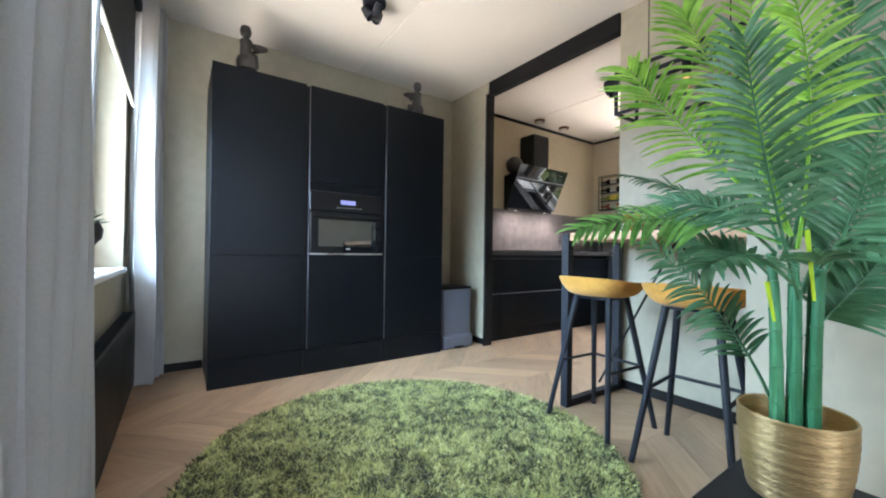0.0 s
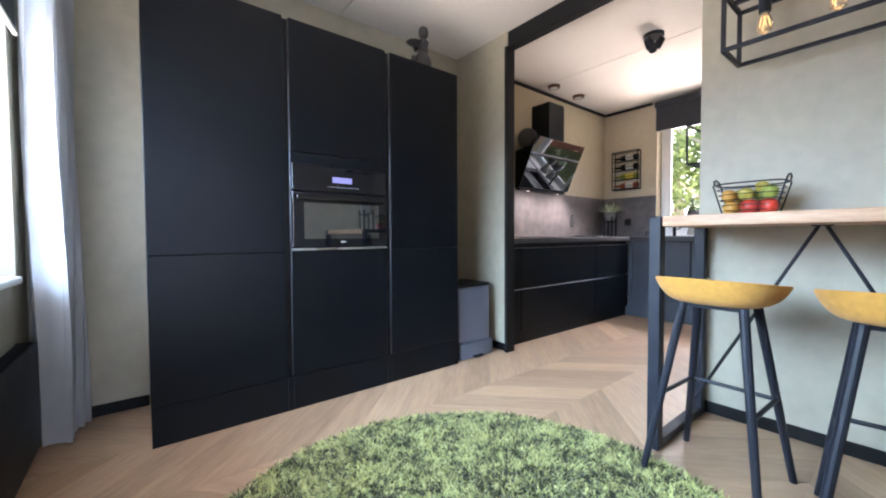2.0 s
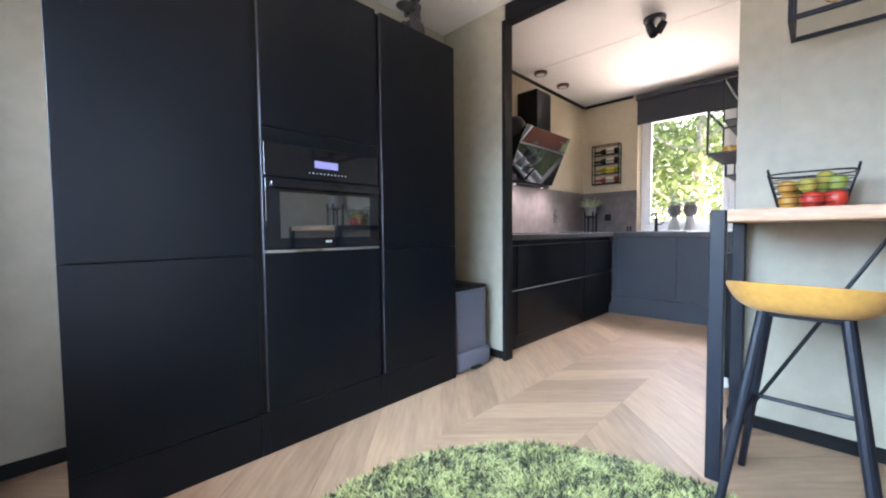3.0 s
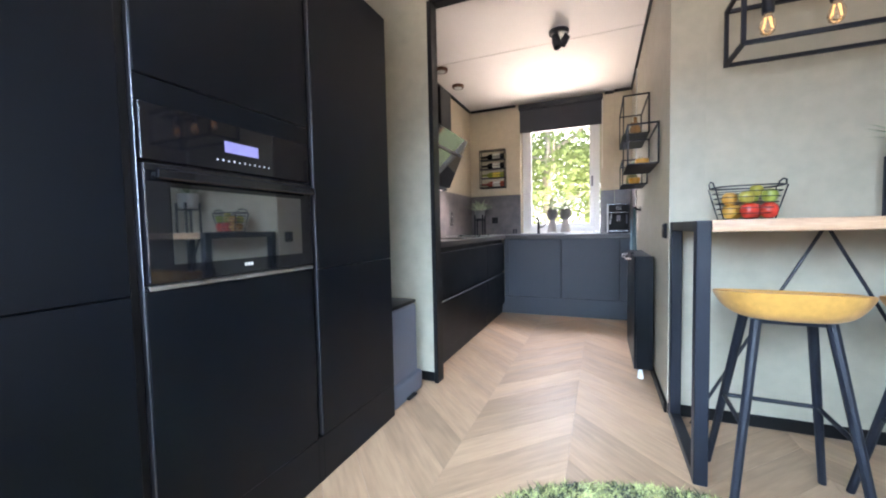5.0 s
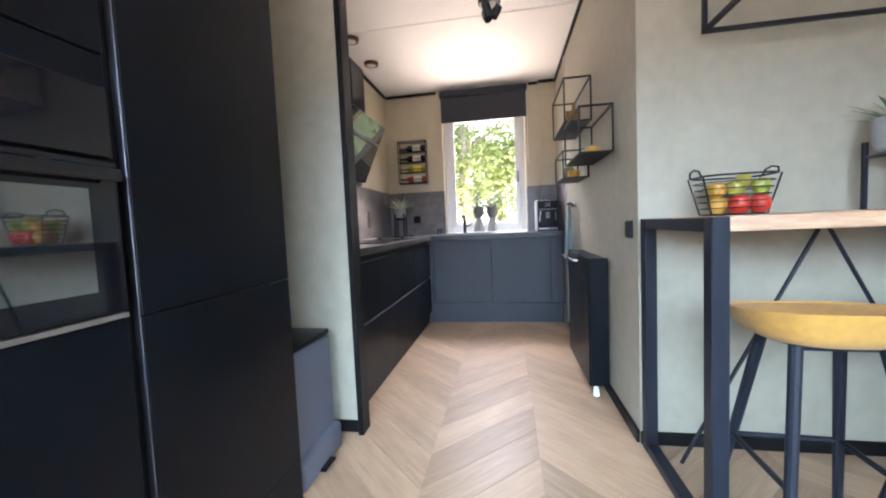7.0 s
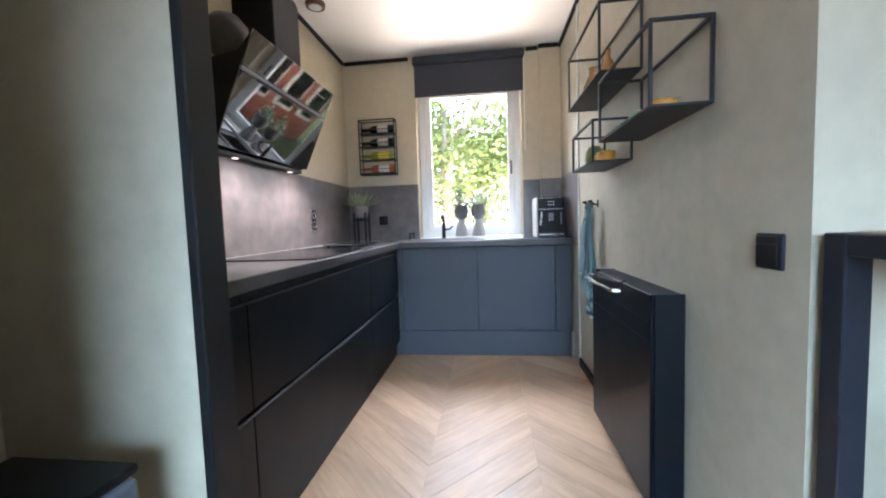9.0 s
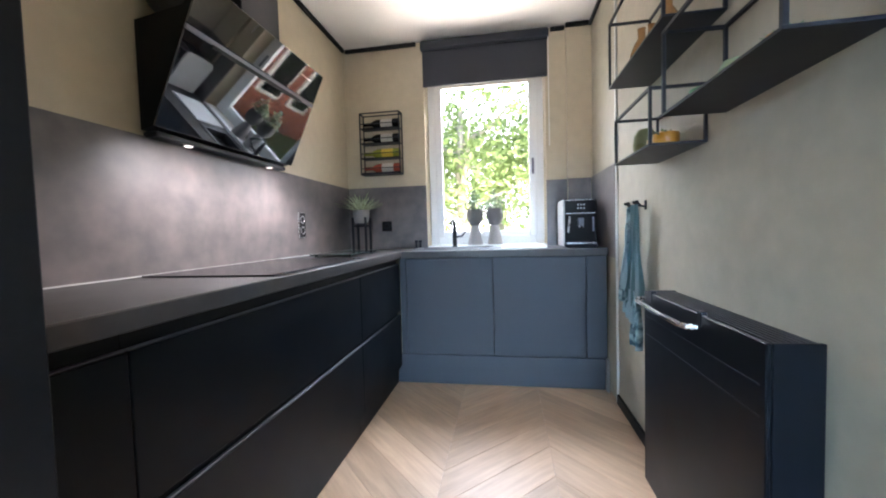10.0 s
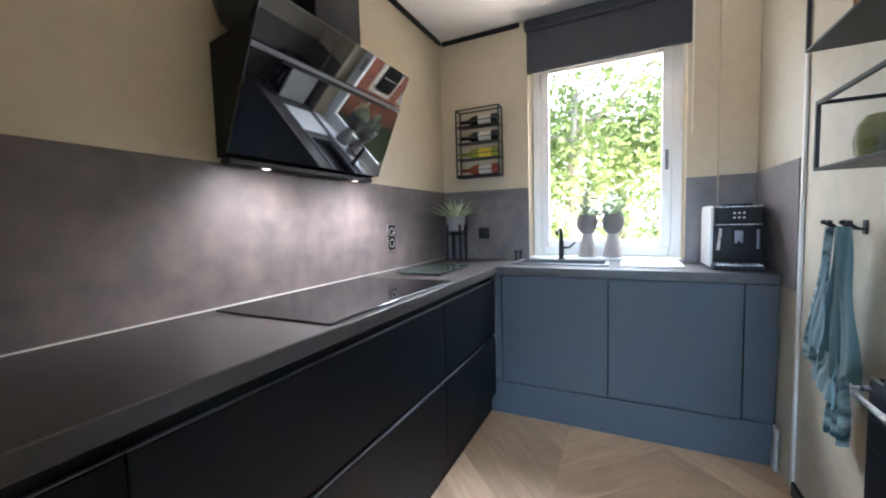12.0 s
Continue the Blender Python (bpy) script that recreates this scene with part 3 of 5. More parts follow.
def statue(x, y, flip):
    """A seated figure on a ball, holding a dish: one plain shape."""
    t = lathe([(0.035, 0), (0.062, 0.02), (0.072, 0.06), (0.062, 0.10), (0.035, 0.125)], (0, 0, 0), 18)
    lathe([(0.03, 0.10), (0.038, 0.13), (0.036, 0.18), (0.042, 0.215), (0.02, 0.24), (0.018, 0.25)], (-0.01 * flip, 0, 0), 14, bm=t)
    lathe([(0.012, 0.24), (0.032, 0.255), (0.038, 0.285), (0.03, 0.315), (0.010, 0.328)], (-0.012 * flip, 0, 0), 14, bm=t)
    lathe([(0.008, 0.16), (0.04, 0.172), (0.058, 0.185), (0.05, 0.183)], (0.075 * flip, -0.01, 0), 16, bm=t)
    tube([(0.0, -0.035, 0.205), (0.035 * flip, -0.045, 0.165), (0.07 * flip, -0.01, 0.165)], 0.012, 8, bm=t)
    tube([(0.0, 0.035, 0.205), (0.03 * flip, 0.04, 0.165), (0.07 * flip, 0.0, 0.165)], 0.012, 8, bm=t)
    tube([(0.0, -0.03, 0.115), (0.05 * flip, -0.04, 0.11), (0.055 * flip, -0.045, 0.03)], 0.015, 8, bm=t)
    tube([(0.0, 0.03, 0.115), (0.05 * flip, 0.04, 0.11), (0.055 * flip, 0.045, 0.03)], 0.015, 8, bm=t)
    t.transform(Matrix.Translation((x, y, TOP)))
    return solid("figurine", t, M_STATUE, "dark bronze figurine seated on a ball with a dish", "statue", "figurines on the cabinets")


statue(0.30, 3.15, 1)
statue(1.705, 3.20, -1)

# ---- bin in the niche ----
b = thing("waste_bin", (2.16, 3.28, 0), "slate-grey plastic pedal bin with a dark lid", "bin")
t = box(1.985, 2.335, 3.13, 3.46, 0.0, 0.565, 0.02, 3)
part("body", t, M_DGREY, b)
part("foot", box(1.978, 2.342, 3.10, 3.20, 0.0, 0.13, 0.02, 3), M_DGREY, b)
part("lid", box(1.982, 2.338, 3.135, 3.465, 0.567, 0.592, 0.009, 2), M_TRIM, b, "dark hinged lid")
part("pedal", box(2.11, 2.21, 3.075, 3.11, 0.012, 0.025, 0.004), M_TRIM, b)
part("carry_handle", tube([(2.338, 3.18, 0.36), (2.348, 3.18, 0.33), (2.348, 3.18, 0.22), (2.338, 3.18, 0.19)], 0.007, 6), M_TRIM, b)
# ---- kitchen: base units and worktop ----
Y_D, X_D, WT = 3.112, 4.70, 0.955
X0 = 2.524


def drawer_unit(x0, x1, label):
    c = thing("base_cabinet", ((x0 + x1) / 2, 3.4, 0), label, "cabinet", "kitchen base units")
    part("carcass", box(x0 + 0.001, x1 - 0.001, Y_D + 0.06, Y_N - 0.004, 0.10, 0.905), M_BLACK, c)
    part("plinth", box(x0, x1, Y_D + 0.03, Y_D + 0.045, 0.0, 0.118), M_BLACK, c)
    part("drawer_front", box(x0 + 0.001, x1 - 0.001, Y_D, Y_D + 0.020, 0.122, 0.492, 0.0015), M_BLACK, c)
    part("drawer_front", box(x0 + 0.001, x1 - 0.001, Y_D, Y_D + 0.020, 0.522, 0.862, 0.0015), M_BLACK, c)
    for z in (0.4935, 0.8635):
        part("grip_rail", box(x0, x1, Y_D + 0.004, Y_D + 0.016, z, z + 0.004, 0.001, 1), M_ALU, c, "thin aluminium grip edge")
        part("grip_recess", box(x0, x1, Y_D + 0.022, Y_D + 0.055, z - 0.02, z + 0.045), M_TRIM, c)
    return c


for a, b in ((X0, 2.712), (2.714, 3.958), (3.960, X_D - 0.001)):
    drawer_unit(a, b, "matt black handleless kitchen drawer unit")


def door_unit(y0, y1, label):
    c = thing("base_cabinet", (4.95, (y0 + y1) / 2, 0), label, "cabinet", "kitchen units below the window")
    part("carcass", box(X_D + 0.022, X_E - 0.004, y0 + 0.001, y1 - 0.001, 0.10, 0.905), M_TRIM, c)
    part("door", box(X_D, X_D + 0.020, y0 + 0.0025, y1 - 0.0025, 0.212, 0.900, 0.002), M_GREYBLUE, c)
    return c


for a, b in ((Y_K + 0.012, 1.822), (1.822, 2.440), (2.440, 3.062), (3.062, Y_D)):
    door_unit(a, b, "slate-blue kitchen cabinet door below the window")
structure("trim_plinth", box(X_D - 0.004, X_D + 0.016, Y_K + 0.03, Y_D + 0.028, 0.0, 0.208, 0.001), M_GREYBLUE, "slate-blue plinth under the kitchen units")
solid("pipe_cover", box(X_D - 0.055, X_D - 0.006, Y_K + 0.014, Y_K + 0.03, 0.0, 0.215, 0.003), M_GREYPOT, "grey pipe cover beside the plinth", "cover")

SX0, SX1, SY0, SY1 = 4.84, 5.10, 2.46, 3.02      # sink opening
wt = thing("worktop", (3.9, 3.4, 0.908), "grey-brown stone-look laminate worktop round the corner", "worktop")
part("worktop_slab", box(X0, X_D - 0.02, 3.086, Y_N - 0.014, 0.908, WT, 0.003), M_WORKTOP, wt)
t = bmesh.new()
for a in ((X_D - 0.02, SX0, Y_K + 0.013, Y_N - 0.014), (SX1, X_E - 0.012, Y_K + 0.013, Y_N - 0.014), (SX0, SX1, Y_K + 0.013, SY0), (SX0, SX1, SY1, Y_N - 0.014)):
    box(a[0], a[1], a[2], a[3], 0.908, WT, bm=t)
part("worktop_slab", t, M_WORKTOP, wt)
sp = thing("backsplash", (3.9, Y_N - 0.006, WT), "grey-brown stone-look backsplash panels", "backsplash")
part("panel", box(X0, X_E - 0.001, Y_N - 0.012, Y_N - 0.005, WT + 0.001, 1.482, 0.001), M_STONE, sp)
part("panel", box(X_E - 0.011, X_E - 0.001, 2.995, Y_N - 0.013, WT + 0.001, 1.482, 0.001), M_STONE, sp)
part("panel", box(X_E - 0.046, X_E - 0.036, Y_K + 0.013, 1.86, WT + 0.001, 1.478, 0.001), M_STONE, sp)
part("panel", box(X_E - 0.011, X_E - 0.001, 1.862, 2.02, WT + 0.001, 1.478, 0.001), M_STONE, sp)
part("panel", box(4.53, X_E - 0.047, Y_K + 0.001, Y_K + 0.012, 0.90, 1.478, 0.001), M_STONE, sp)
part("seal", box(X0, X_E - 0.012, Y_N - 0.0165, Y_N - 0.0125, WT, WT + 0.004), M_PALE, sp, "pale silicone seal")

hb = thing("induction_hob", (3.63, 3.37, WT), "flat black glass induction hob let into the worktop", "hob")
part("glass_plate", box(3.212, 4.05, 3.118, 3.632, WT + 0.001, WT + 0.007, 0.002), M_GLASSBLACK, hb)
part("edge_strip", box(3.212, 4.05, 3.112, 3.1175, WT + 0.001, WT + 0.006, 0.001), M_STEEL, hb)
cb = thing("cutting_board", (4.42, 3.4, WT), "green-tinted glass cutting board on small feet", "board")
part("glass", box(4.20, 4.62, 3.25, 3.53, WT + 0.010, WT + 0.018, 0.003), M_GREENGLASS, cb)
for x in (4.23, 4.59):
    for y in (3.28, 3.50):
        part("foot", lathe([(0.008, 0), (0.009, 0.008), (0.007, 0.0098)], (x, y, WT + 0.0002), 10), M_TRIM, cb)

sk = thing("sink", ((SX0 + SX1) / 2, (SY0 + SY1) / 2, WT - 0.16), "brushed steel sink bowl with a raised rim", "sink")
t = bmesh.new()
for a in ((SX0 - 0.02, SX0 + 0.012, SY0 - 0.02, SY1 + 0.02), (SX1 - 0.012, SX1 + 0.014, SY0 - 0.02, SY1 + 0.02), (SX0, SX1, SY0 - 0.02, SY0 + 0.012), (SX0, SX1, SY1 - 0.012, SY1 + 0.02)):
    box(a[0], a[1], a[2], a[3], WT + 0.0005, WT + 0.011, 0.003, 2, bm=t)
part("rim", t, M_SINK, sk)
t = bmesh.new()
for a in ((SX0 + 0.001, SX0 + 0.004, SY0 + 0.001, SY1 - 0.001, -0.15, 0.0), (SX1 - 0.004, SX1 - 0.001, SY0 + 0.001, SY1 - 0.001, -0.15, 0.0), (SX0 + 0.004, SX1 - 0.004, SY0 + 0.001, SY0 + 0.004, -0.15, 0.0),
          (SX0 + 0.004, SX1 - 0.004, SY1 - 0.004, SY1 - 0.001, -0.15, 0.0), (SX0 + 0.004, SX1 - 0.004, SY0 + 0.004, SY1 - 0.004, -0.15, -0.146)):
    box(a[0], a[1], a[2], a[3], WT + a[4], WT + a[5], bm=t)
part("bowl", t, M_SINK, sk)
part("drain", lathe([(0.04, 0), (0.042, 0.003), (0.02, 0.004)], ((SX0 + SX1) / 2, 2.74, WT - 0.1458), 20), M_STEEL, sk)
tp = thing("kitchen_tap", (5.135, 2.76, WT), "matt black single-lever kitchen tap", "tap")
part("column", lathe([(0.024, 0), (0.024, 0.012), (0.018, 0.016), (0.017, 0.14), (0.013, 0.16), (0.012, 0.21)], (5.135, 2.76, WT + 0.0005), 16), M_STEEL, tp)
part("spout", tube([(5.135, 2.76, WT + 0.20), (5.11, 2.76, WT + 0.225), (5.02, 2.76, WT + 0.22), (4.96, 2.76, WT + 0.205), (4.955, 2.76, WT + 0.185)], 0.010, 10), M_STEEL, tp)
part("lever", tube([(5.135, 2.745, WT + 0.09), (5.12, 2.70, WT + 0.095), (5.115, 2.665, WT + 0.13)], 0.009, 8, taper=0.006), M_STEEL, tp)
for y in (3.08, 3.045):
    s_ = thing("soap_dispenser", (5.12, y, WT), "small black tap-side dispenser knob", "dispenser", "dispensers by the sink")
    part("base", lathe([(0.018, 0), (0.018, 0.006), (0.008, 0.009), (0.008, 0.05), (0.013, 0.053), (0.012, 0.07)], (5.12, y, WT + 0.0005), 14), M_STEEL, s_)
dt = thing("draining_tray", (4.98, 2.215, WT), "pale ribbed draining tray on the worktop", "tray")
part("tray", box(4.83, 5.13, 2.055, 2.38, WT + 0.0005, WT + 0.012, 0.005), M_WAX, dt)
for i in range(7):
    part("rib", box(4.85, 5.11, 2.085 + i * 0.042, 2.093 + i * 0.042, WT + 0.0125, WT + 0.017, 0.002, 1), M_WAX, dt)


def power_socket(m, n, label, w=0.082):
    s_ = thing("power_socket", m.translation, label, "socket", "sockets")
    t = box(-w / 2, w / 2, -0.011, 0, -0.041 * n, 0.041 * n, 0.003)
    t.transform(m)
    part("plate", t, M_STEELBRIGHT if n > 1 else M_TRIM, s_)
    if n > 1:
        t = box(-w / 2 + 0.003, w / 2 - 0.003, -0.0125, -0.0112, -0.041 * n + 0.003, 0.041 * n - 0.003)
        t.transform(m)
        part("insert", t, M_TRIM, s_, "black socket insert")
    for k in range(n):
        z = (k - (n - 1) / 2) * 0.071
        at = m @ pose(0, -0.0128 if n > 1 else -0.0112, z, 90)
        t = lathe([(0.025, 0.0), (0.026, 0.0015), (0.022, 0.0022), (0.021, 0.0005)], (0, 0, 0), 20, close=False)
        t.transform(at)
        part("outlet_ring", t, M_STEELBRIGHT if n > 1 else M_STEEL, s_)
        t = lathe([(0.0205, 0.0), (0.0205, 0.0006), (0.003, 0.0008)], (0, 0, 0), 18)
        t.transform(at)
        part("outlet", t, M_TRIM, s_)
    return s_


power_socket(pose(4.375, Y_N - 0.0125, 1.16), 2, "double wall socket with a bright frame on the backsplash", 0.075)
power_socket(pose(X_E - 0.0115, 3.345, 1.15, 0, 0, -90), 1, "black wall socket on the backsplash")
sw = thing("light_switch", (2.60, Y_K, 1.0), "square black double rocker light switch", "switch")
part("plate", box(2.555, 2.64, Y_K + 0.0005, Y_K + 0.011, 0.965, 1.05, 0.003), M_STEEL, sw)
for z in (0.972, 1.024):
    part("rocker", box(2.562, 2.633, Y_K + 0.0115, Y_K + 0.016, z, z + (0.05 if z < 1 else 0.02), 0.002), M_TRIM, sw)

# ---- cooker hood ----
hd = thing("cooker_hood", (3.72, 3.66, 1.50), "slanted black glass cooker hood with a black flue", "cooker hood")
HX0, HX1 = 3.275, 4.172
lo, hi = Vector((0, 3.612, 1.512)), Vector((0, 3.385, 2.012))
d = (hi - lo)


def slab(a, b, thick, x0, x1, bev=0.002):
    """A flat plate on the hood's slope, between the fractions a and b of its height."""
    p, q = lo + d * a, lo + d * b
    t = box(x0, x1, -thick, 0, 0, (q - p).length, bev, 1)
    t.transform(Matrix.Translation((0, p.y, p.z)) @ Matrix.Rotation(math.atan2(lo.y - hi.y, d.z), 4, "X"))
    return t


part("lower_glass", slab(0.0, 0.655, 0.008, HX0, HX1), M_MIRRORBLACK, hd, "mirror-black lower glass panel")
part("upper_glass", slab(0.70, 1.0, 0.008, HX0, HX1), M_MIRRORBLACK, hd, "mirror-black upper glass panel")
part("steel_strip", slab(0.662, 0.694, 0.010, HX0 + 0.002, HX1 - 0.002, 0.001), M_ALU, hd, "brushed metal strip")
part("strip_slot", slab(0.64, 0.668, 0.0115, HX0 + 0.13, HX1 - 0.13, 0.001), M_TRIM, hd)
t = bmesh.new()
prof = [(3.62, 1.512), (3.675, 1.500), (3.675, 1.90), (3.47, 1.93), (3.405, 2.0)]
ends = [[t.verts.new((x, y, z)) for y, z in prof] for x in (HX0 + 0.012, HX1 - 0.012)]
t.faces.new(ends[0])
t.faces.new(ends[1][::-1])
for i in range(len(prof)):
    k = (i + 1) % len(prof)
    t.faces.new((ends[0][i], ends[0][k], ends[1][k], ends[1][i]))
part("body", t, M_BLACK, hd, smooth=False)
part("under_plate", box(HX0 + 0.03, HX1 - 0.03, 3.625, Y_N - 0.002, 1.478, 1.499, 0.003), M_STEEL, hd)
fl = part("flue", box(3.58, 3.86, 3.45, Y_N - 0.002, 1.90, 2.425, 0.003), M_BLACK, hd)
part("flue_sleeve", box(3.586, 3.854, 3.456, Y_N - 0.002, 2.426, 2.44), M_TRIM, fl)
for x in (3.47, 4.02):
    part("hood_light", lathe([(0.014, 0), (0.017, 0.003), (0.012, 0.004)], (x, 3.648, 1.4735), 16), M_LED, hd, "lit hood spot")
    lamp("hood_lamp", "SPOT", look((x, 3.41, 1.44), (x, 3.60, 0.9)), 9.0, (1.0, 0.92, 0.86), cone=140, radius=0.10)
t = bmesh.new()
for i in range(6):
    box(3.98 + i * 0.016, 3.986 + i * 0.016, -0.0095, -0.0082, 0.10, 0.103, bm=t)
p = lo + d * 0.70
t.transform(Matrix.Translation((0, p.y, p.z)) @ Matrix.Rotation(math.atan2(lo.y - hi.y, d.z), 4, "X"))
part("touch_marks", t, M_ICON, hd)
bl = thing("ball_vase", (3.36, 3.57, 1.93), "black ball-shaped vase standing on the hood", "vase")
part("body", lathe([(0.045, 0), (0.05, 0.012), (0.085, 0.05), (0.105, 0.11), (0.098, 0.16), (0.06, 0.205), (0.03, 0.215), (0.028, 0.20)], (3.365, 3.575, 1.918), 24), M_STATUE, bl)

# ---- wine rack ----
WY0, WY1, WZ0, WZ1, WX = 3.19, 3.525, 1.585, 2.085, 5.095
wr = thing("wine_rack", (5.14, 3.36, WZ0), "black wire wall rack holding four lying bottles", "wine rack")
for x in (WX, X_E - 0.008):
    for y in (WY0, WY1):
        part("upright", bar((x, y, WZ0), (x, y, WZ1), 0.009), M_STEEL, wr)
    for z in (WZ0, WZ1):
        part("rail", bar((x, WY0, z), (x, WY1, z), 0.009), M_STEEL, wr)
for z in (WZ0, WZ1):
    for y in (WY0, WY1):
        part("side_rail", bar((WX, y, z), (X_E - 0.008, y, z), 0.009), M_STEEL, wr)
for k, (bmat, lmat) in enumerate(((M_ROSE, M_PAPER), (M_LIMEBOTTLE, M_YELLOWPAPER), (M_WINE, M_PAPER), (M_WINE, M_PAPER))):
    z = WZ0 + 0.018 + 0.122 * k
    part("shelf_plate", box(WX, X_E - 0.008, WY0 + 0.005, WY1 - 0.005, z - 0.012, z - 0.004, 0.001, 1), M_STEEL, wr)
    part("retaining_bar", bar((WX, WY0, z + 0.03), (WX, WY1, z + 0.03), 0.006), M_STEEL, wr)
    bo = thing("wine_bottle", (5.14, 3.36, z), "lying wine bottle with a pale label" if k != 1 else "lying yellow-green bottle with a yellow label", "bottle", "bottles in the rack")
    m = pose(5.14, WY0 + 0.012, z - 0.003 + 0.037, -90)
    t = lathe([(0.03, 0), (0.037, 0.004), (0.037, 0.19), (0.028, 0.215), (0.014, 0.24), (0.0135, 0.295), (0.016, 0.297), (0.015, 0.305)], (0, 0, 0), 18)
    t.transform(m)
    part("glass", t, bmat, bo)
    t = lathe([(0.0374, 0.05), (0.0376, 0.052), (0.0376, 0.148), (0.0374, 0.15)], (0, 0, 0), 18, close=False)
    t.transform(m)
    part("label", t, lmat, bo)

# ---- plants ----


def spiky(at, n, length, spread, seed, width=0.012, rise=0.75):
    """A tuft of pointed leaves."""
    rnd = random.Random(seed)
    t = bmesh.new()
    for i in range(n):
        a = i * 2.399 + rnd.uniform(-0.2, 0.2)
        lean = spread * math.sqrt((i + 0.5) / n)
        L = length * rnd.uniform(0.75, 1.1)
        out = Vector((math.cos(a), math.sin(a), 0))
        side = Vector((-out.y, out.x, 0))
        prev = None
        for k in range(5):
            u = k / 4
            p = Vector(at) + out * (0.012 + L * math.sin(lean) * u) + Vector((0, 0, L * (math.cos(lean) * rise * u * (1.25 - 0.35 * u))))
            w = width * (1 - u) ** 0.6 * (0.6 + u) if k < 4 else 0.0004
            row = (t.verts.new(p - side * w), t.verts.new(p + Vector((0, 0, -0.3 * w))), t.verts.new(p + side * w))
            if prev:
                t.faces.new((prev[0], prev[1], row[1], row[0]))
                t.faces.new((prev[1], prev[2], row[2], row[1]))
            prev = row
    return t


def potted_on_stand(x, y, z0, h, r, potm, leg_m, label, seed, leaf, n=34, green=M_SUCC):
    s_ = thing("potted_plant", (x, y, z0), label, "plant", "plants in pots on stands")
    for k in range(4):
        a = math.pi / 4 + k * math.pi / 2
        px, py = x + (r + 0.008) * math.cos(a), y + (r + 0.008) * math.sin(a)
        part("stand_leg", bar((px, py, z0), (px, py, z0 + h + 0.045), 0.016, bevel=0.002), leg_m, s_)
    for k in range(2):
        a = math.pi / 4 + k * math.pi / 2
        c, s = (r + 0.006) * math.cos(a), (r + 0.006) * math.sin(a)
        part("stand_cross", bar((x - c, y - s, z0 + h - 0.012 - 0.0125 * k), (x + c, y + s, z0 + h - 0.012 - 0.0125 * k), 0.012), leg_m, s_)
    part("pot", lathe([(r * 0.72, 0), (r * 0.86, 0.01), (r * 0.97, r * 0.7), (r, r * 1.55), (r * 0.93, r * 1.55), (r * 0.9, r * 1.3)], (x, y, z0 + h), 28), potm, s_)
    part("soil", lathe([(r * 0.9, 0), (r * 0.5, 0.006), (0.01, 0.008)], (x, y, z0 + h + r * 1.28), 20), M_EARTH, s_)
    part("leaves", spiky((x, y, z0 + h + r * 1.3), n, leaf, 1.25, seed, 0.009), green, s_)
    return s_


potted_on_stand(5.03, 3.515, WT, 0.225, 0.068, M_GREYPOT, M_STEEL, "grey potted succulent on a dark stand on the worktop", 4, 0.24, 70, M_PALELEAF)

for i, y in enumerate((2.60, 2.435)):
    v = thing("sill_vase", (5.255, y, 0.9745), "round dark bowl planter on a pale tapered foot", "planter", "planters on the window sill")
    part("foot", lathe([(0.062, 0), (0.065, 0.006), (0.057, 0.05), (0.041, 0.12), (0.034, 0.158), (0.030, 0.160)], (5.255, y, 0.9745), 26), M_CONE, v, "pale grey tapered foot")
    part("bowl", lathe([(0.030, 0.1605), (0.046, 0.172), (0.064, 0.20), (0.071, 0.235), (0.067, 0.27), (0.056, 0.296), (0.050, 0.296), (0.05, 0.28)], (5.255, y, 0.9745), 26), M_VASE, v, "dark grey round bowl")
    part("soil", lathe([(0.052, 0), (0.02, 0.006), (0.004, 0.007)], (5.255, y, 0.9745 + 0.282), 16), M_EARTH, v)
    rnd = random.Random(i + 20)
    t = bmesh.new()
    for k in range(110):
        a, rr = rnd.uniform(0, math.tau), rnd.uniform(0, 0.085)
        c = Vector((5.255 + rr * math.cos(a), y + rr * math.sin(a), 0.9745 + 0.29 + rnd.uniform(0.0, 0.15) * (1.25 - rr / 0.09)))
        e = Euler((rnd.uniform(-1, 1), rnd.uniform(-1, 1), rnd.uniform(0, 6))).to_matrix()
        L = rnd.uniform(0.016, 0.028)
        vs = [t.verts.new(c + e @ Vector(p) * L) for p in ((-1, 0, 0), (0, -0.5, 0.15), (1, 0, 0), (0, 0.5, 0.15))]
        t.faces.new(vs)
    part("leaves", t, M_SUCC, v)

# ---- coffee machine ----
CX, CY0, CY1, CZ = 4.795, 1.722, 1.946, WT      # front plane and the two sides
cm = thing("coffee_machine", (4.96, 1.834, CZ), "black bean-to-cup coffee machine with silver sides", "coffee machine")
part("body", box(CX + 0.075, 5.13, CY0 + 0.012, CY1 - 0.012, CZ + 0.006, CZ + 0.330, 0.018, 3), M_STEEL, cm)
for y in (CY0, CY1 - 0.011):
    t = bmesh.new()
    prof = [(CX + 0.050, 0.010), (5.12, 0.010), (5.125, 0.30), (5.09, 0.336), (CX + 0.07, 0.338), (CX + 0.045, 0.325), (CX + 0.036, 0.27), (CX + 0.046, 0.17)]
    ends = [[t.verts.new((x, yy, CZ + z)) for x, z in prof] for yy in (y, y + 0.011)]
    t.faces.new(ends[0])
    t.faces.new(ends[1][::-1])
    for k in range(len(prof)):
        q = (k + 1) % len(prof)
        t.faces.new((ends[0][k], ends[0][q], ends[1][q], ends[1][k]))
    bmesh.ops.recalc_face_normals(t, faces=t.faces[:])
    part("side_panel", t, M_SATIN if y > CY0 else M_TRIM, cm, "satin silver side panel" if y > CY0 else "", smooth=False)
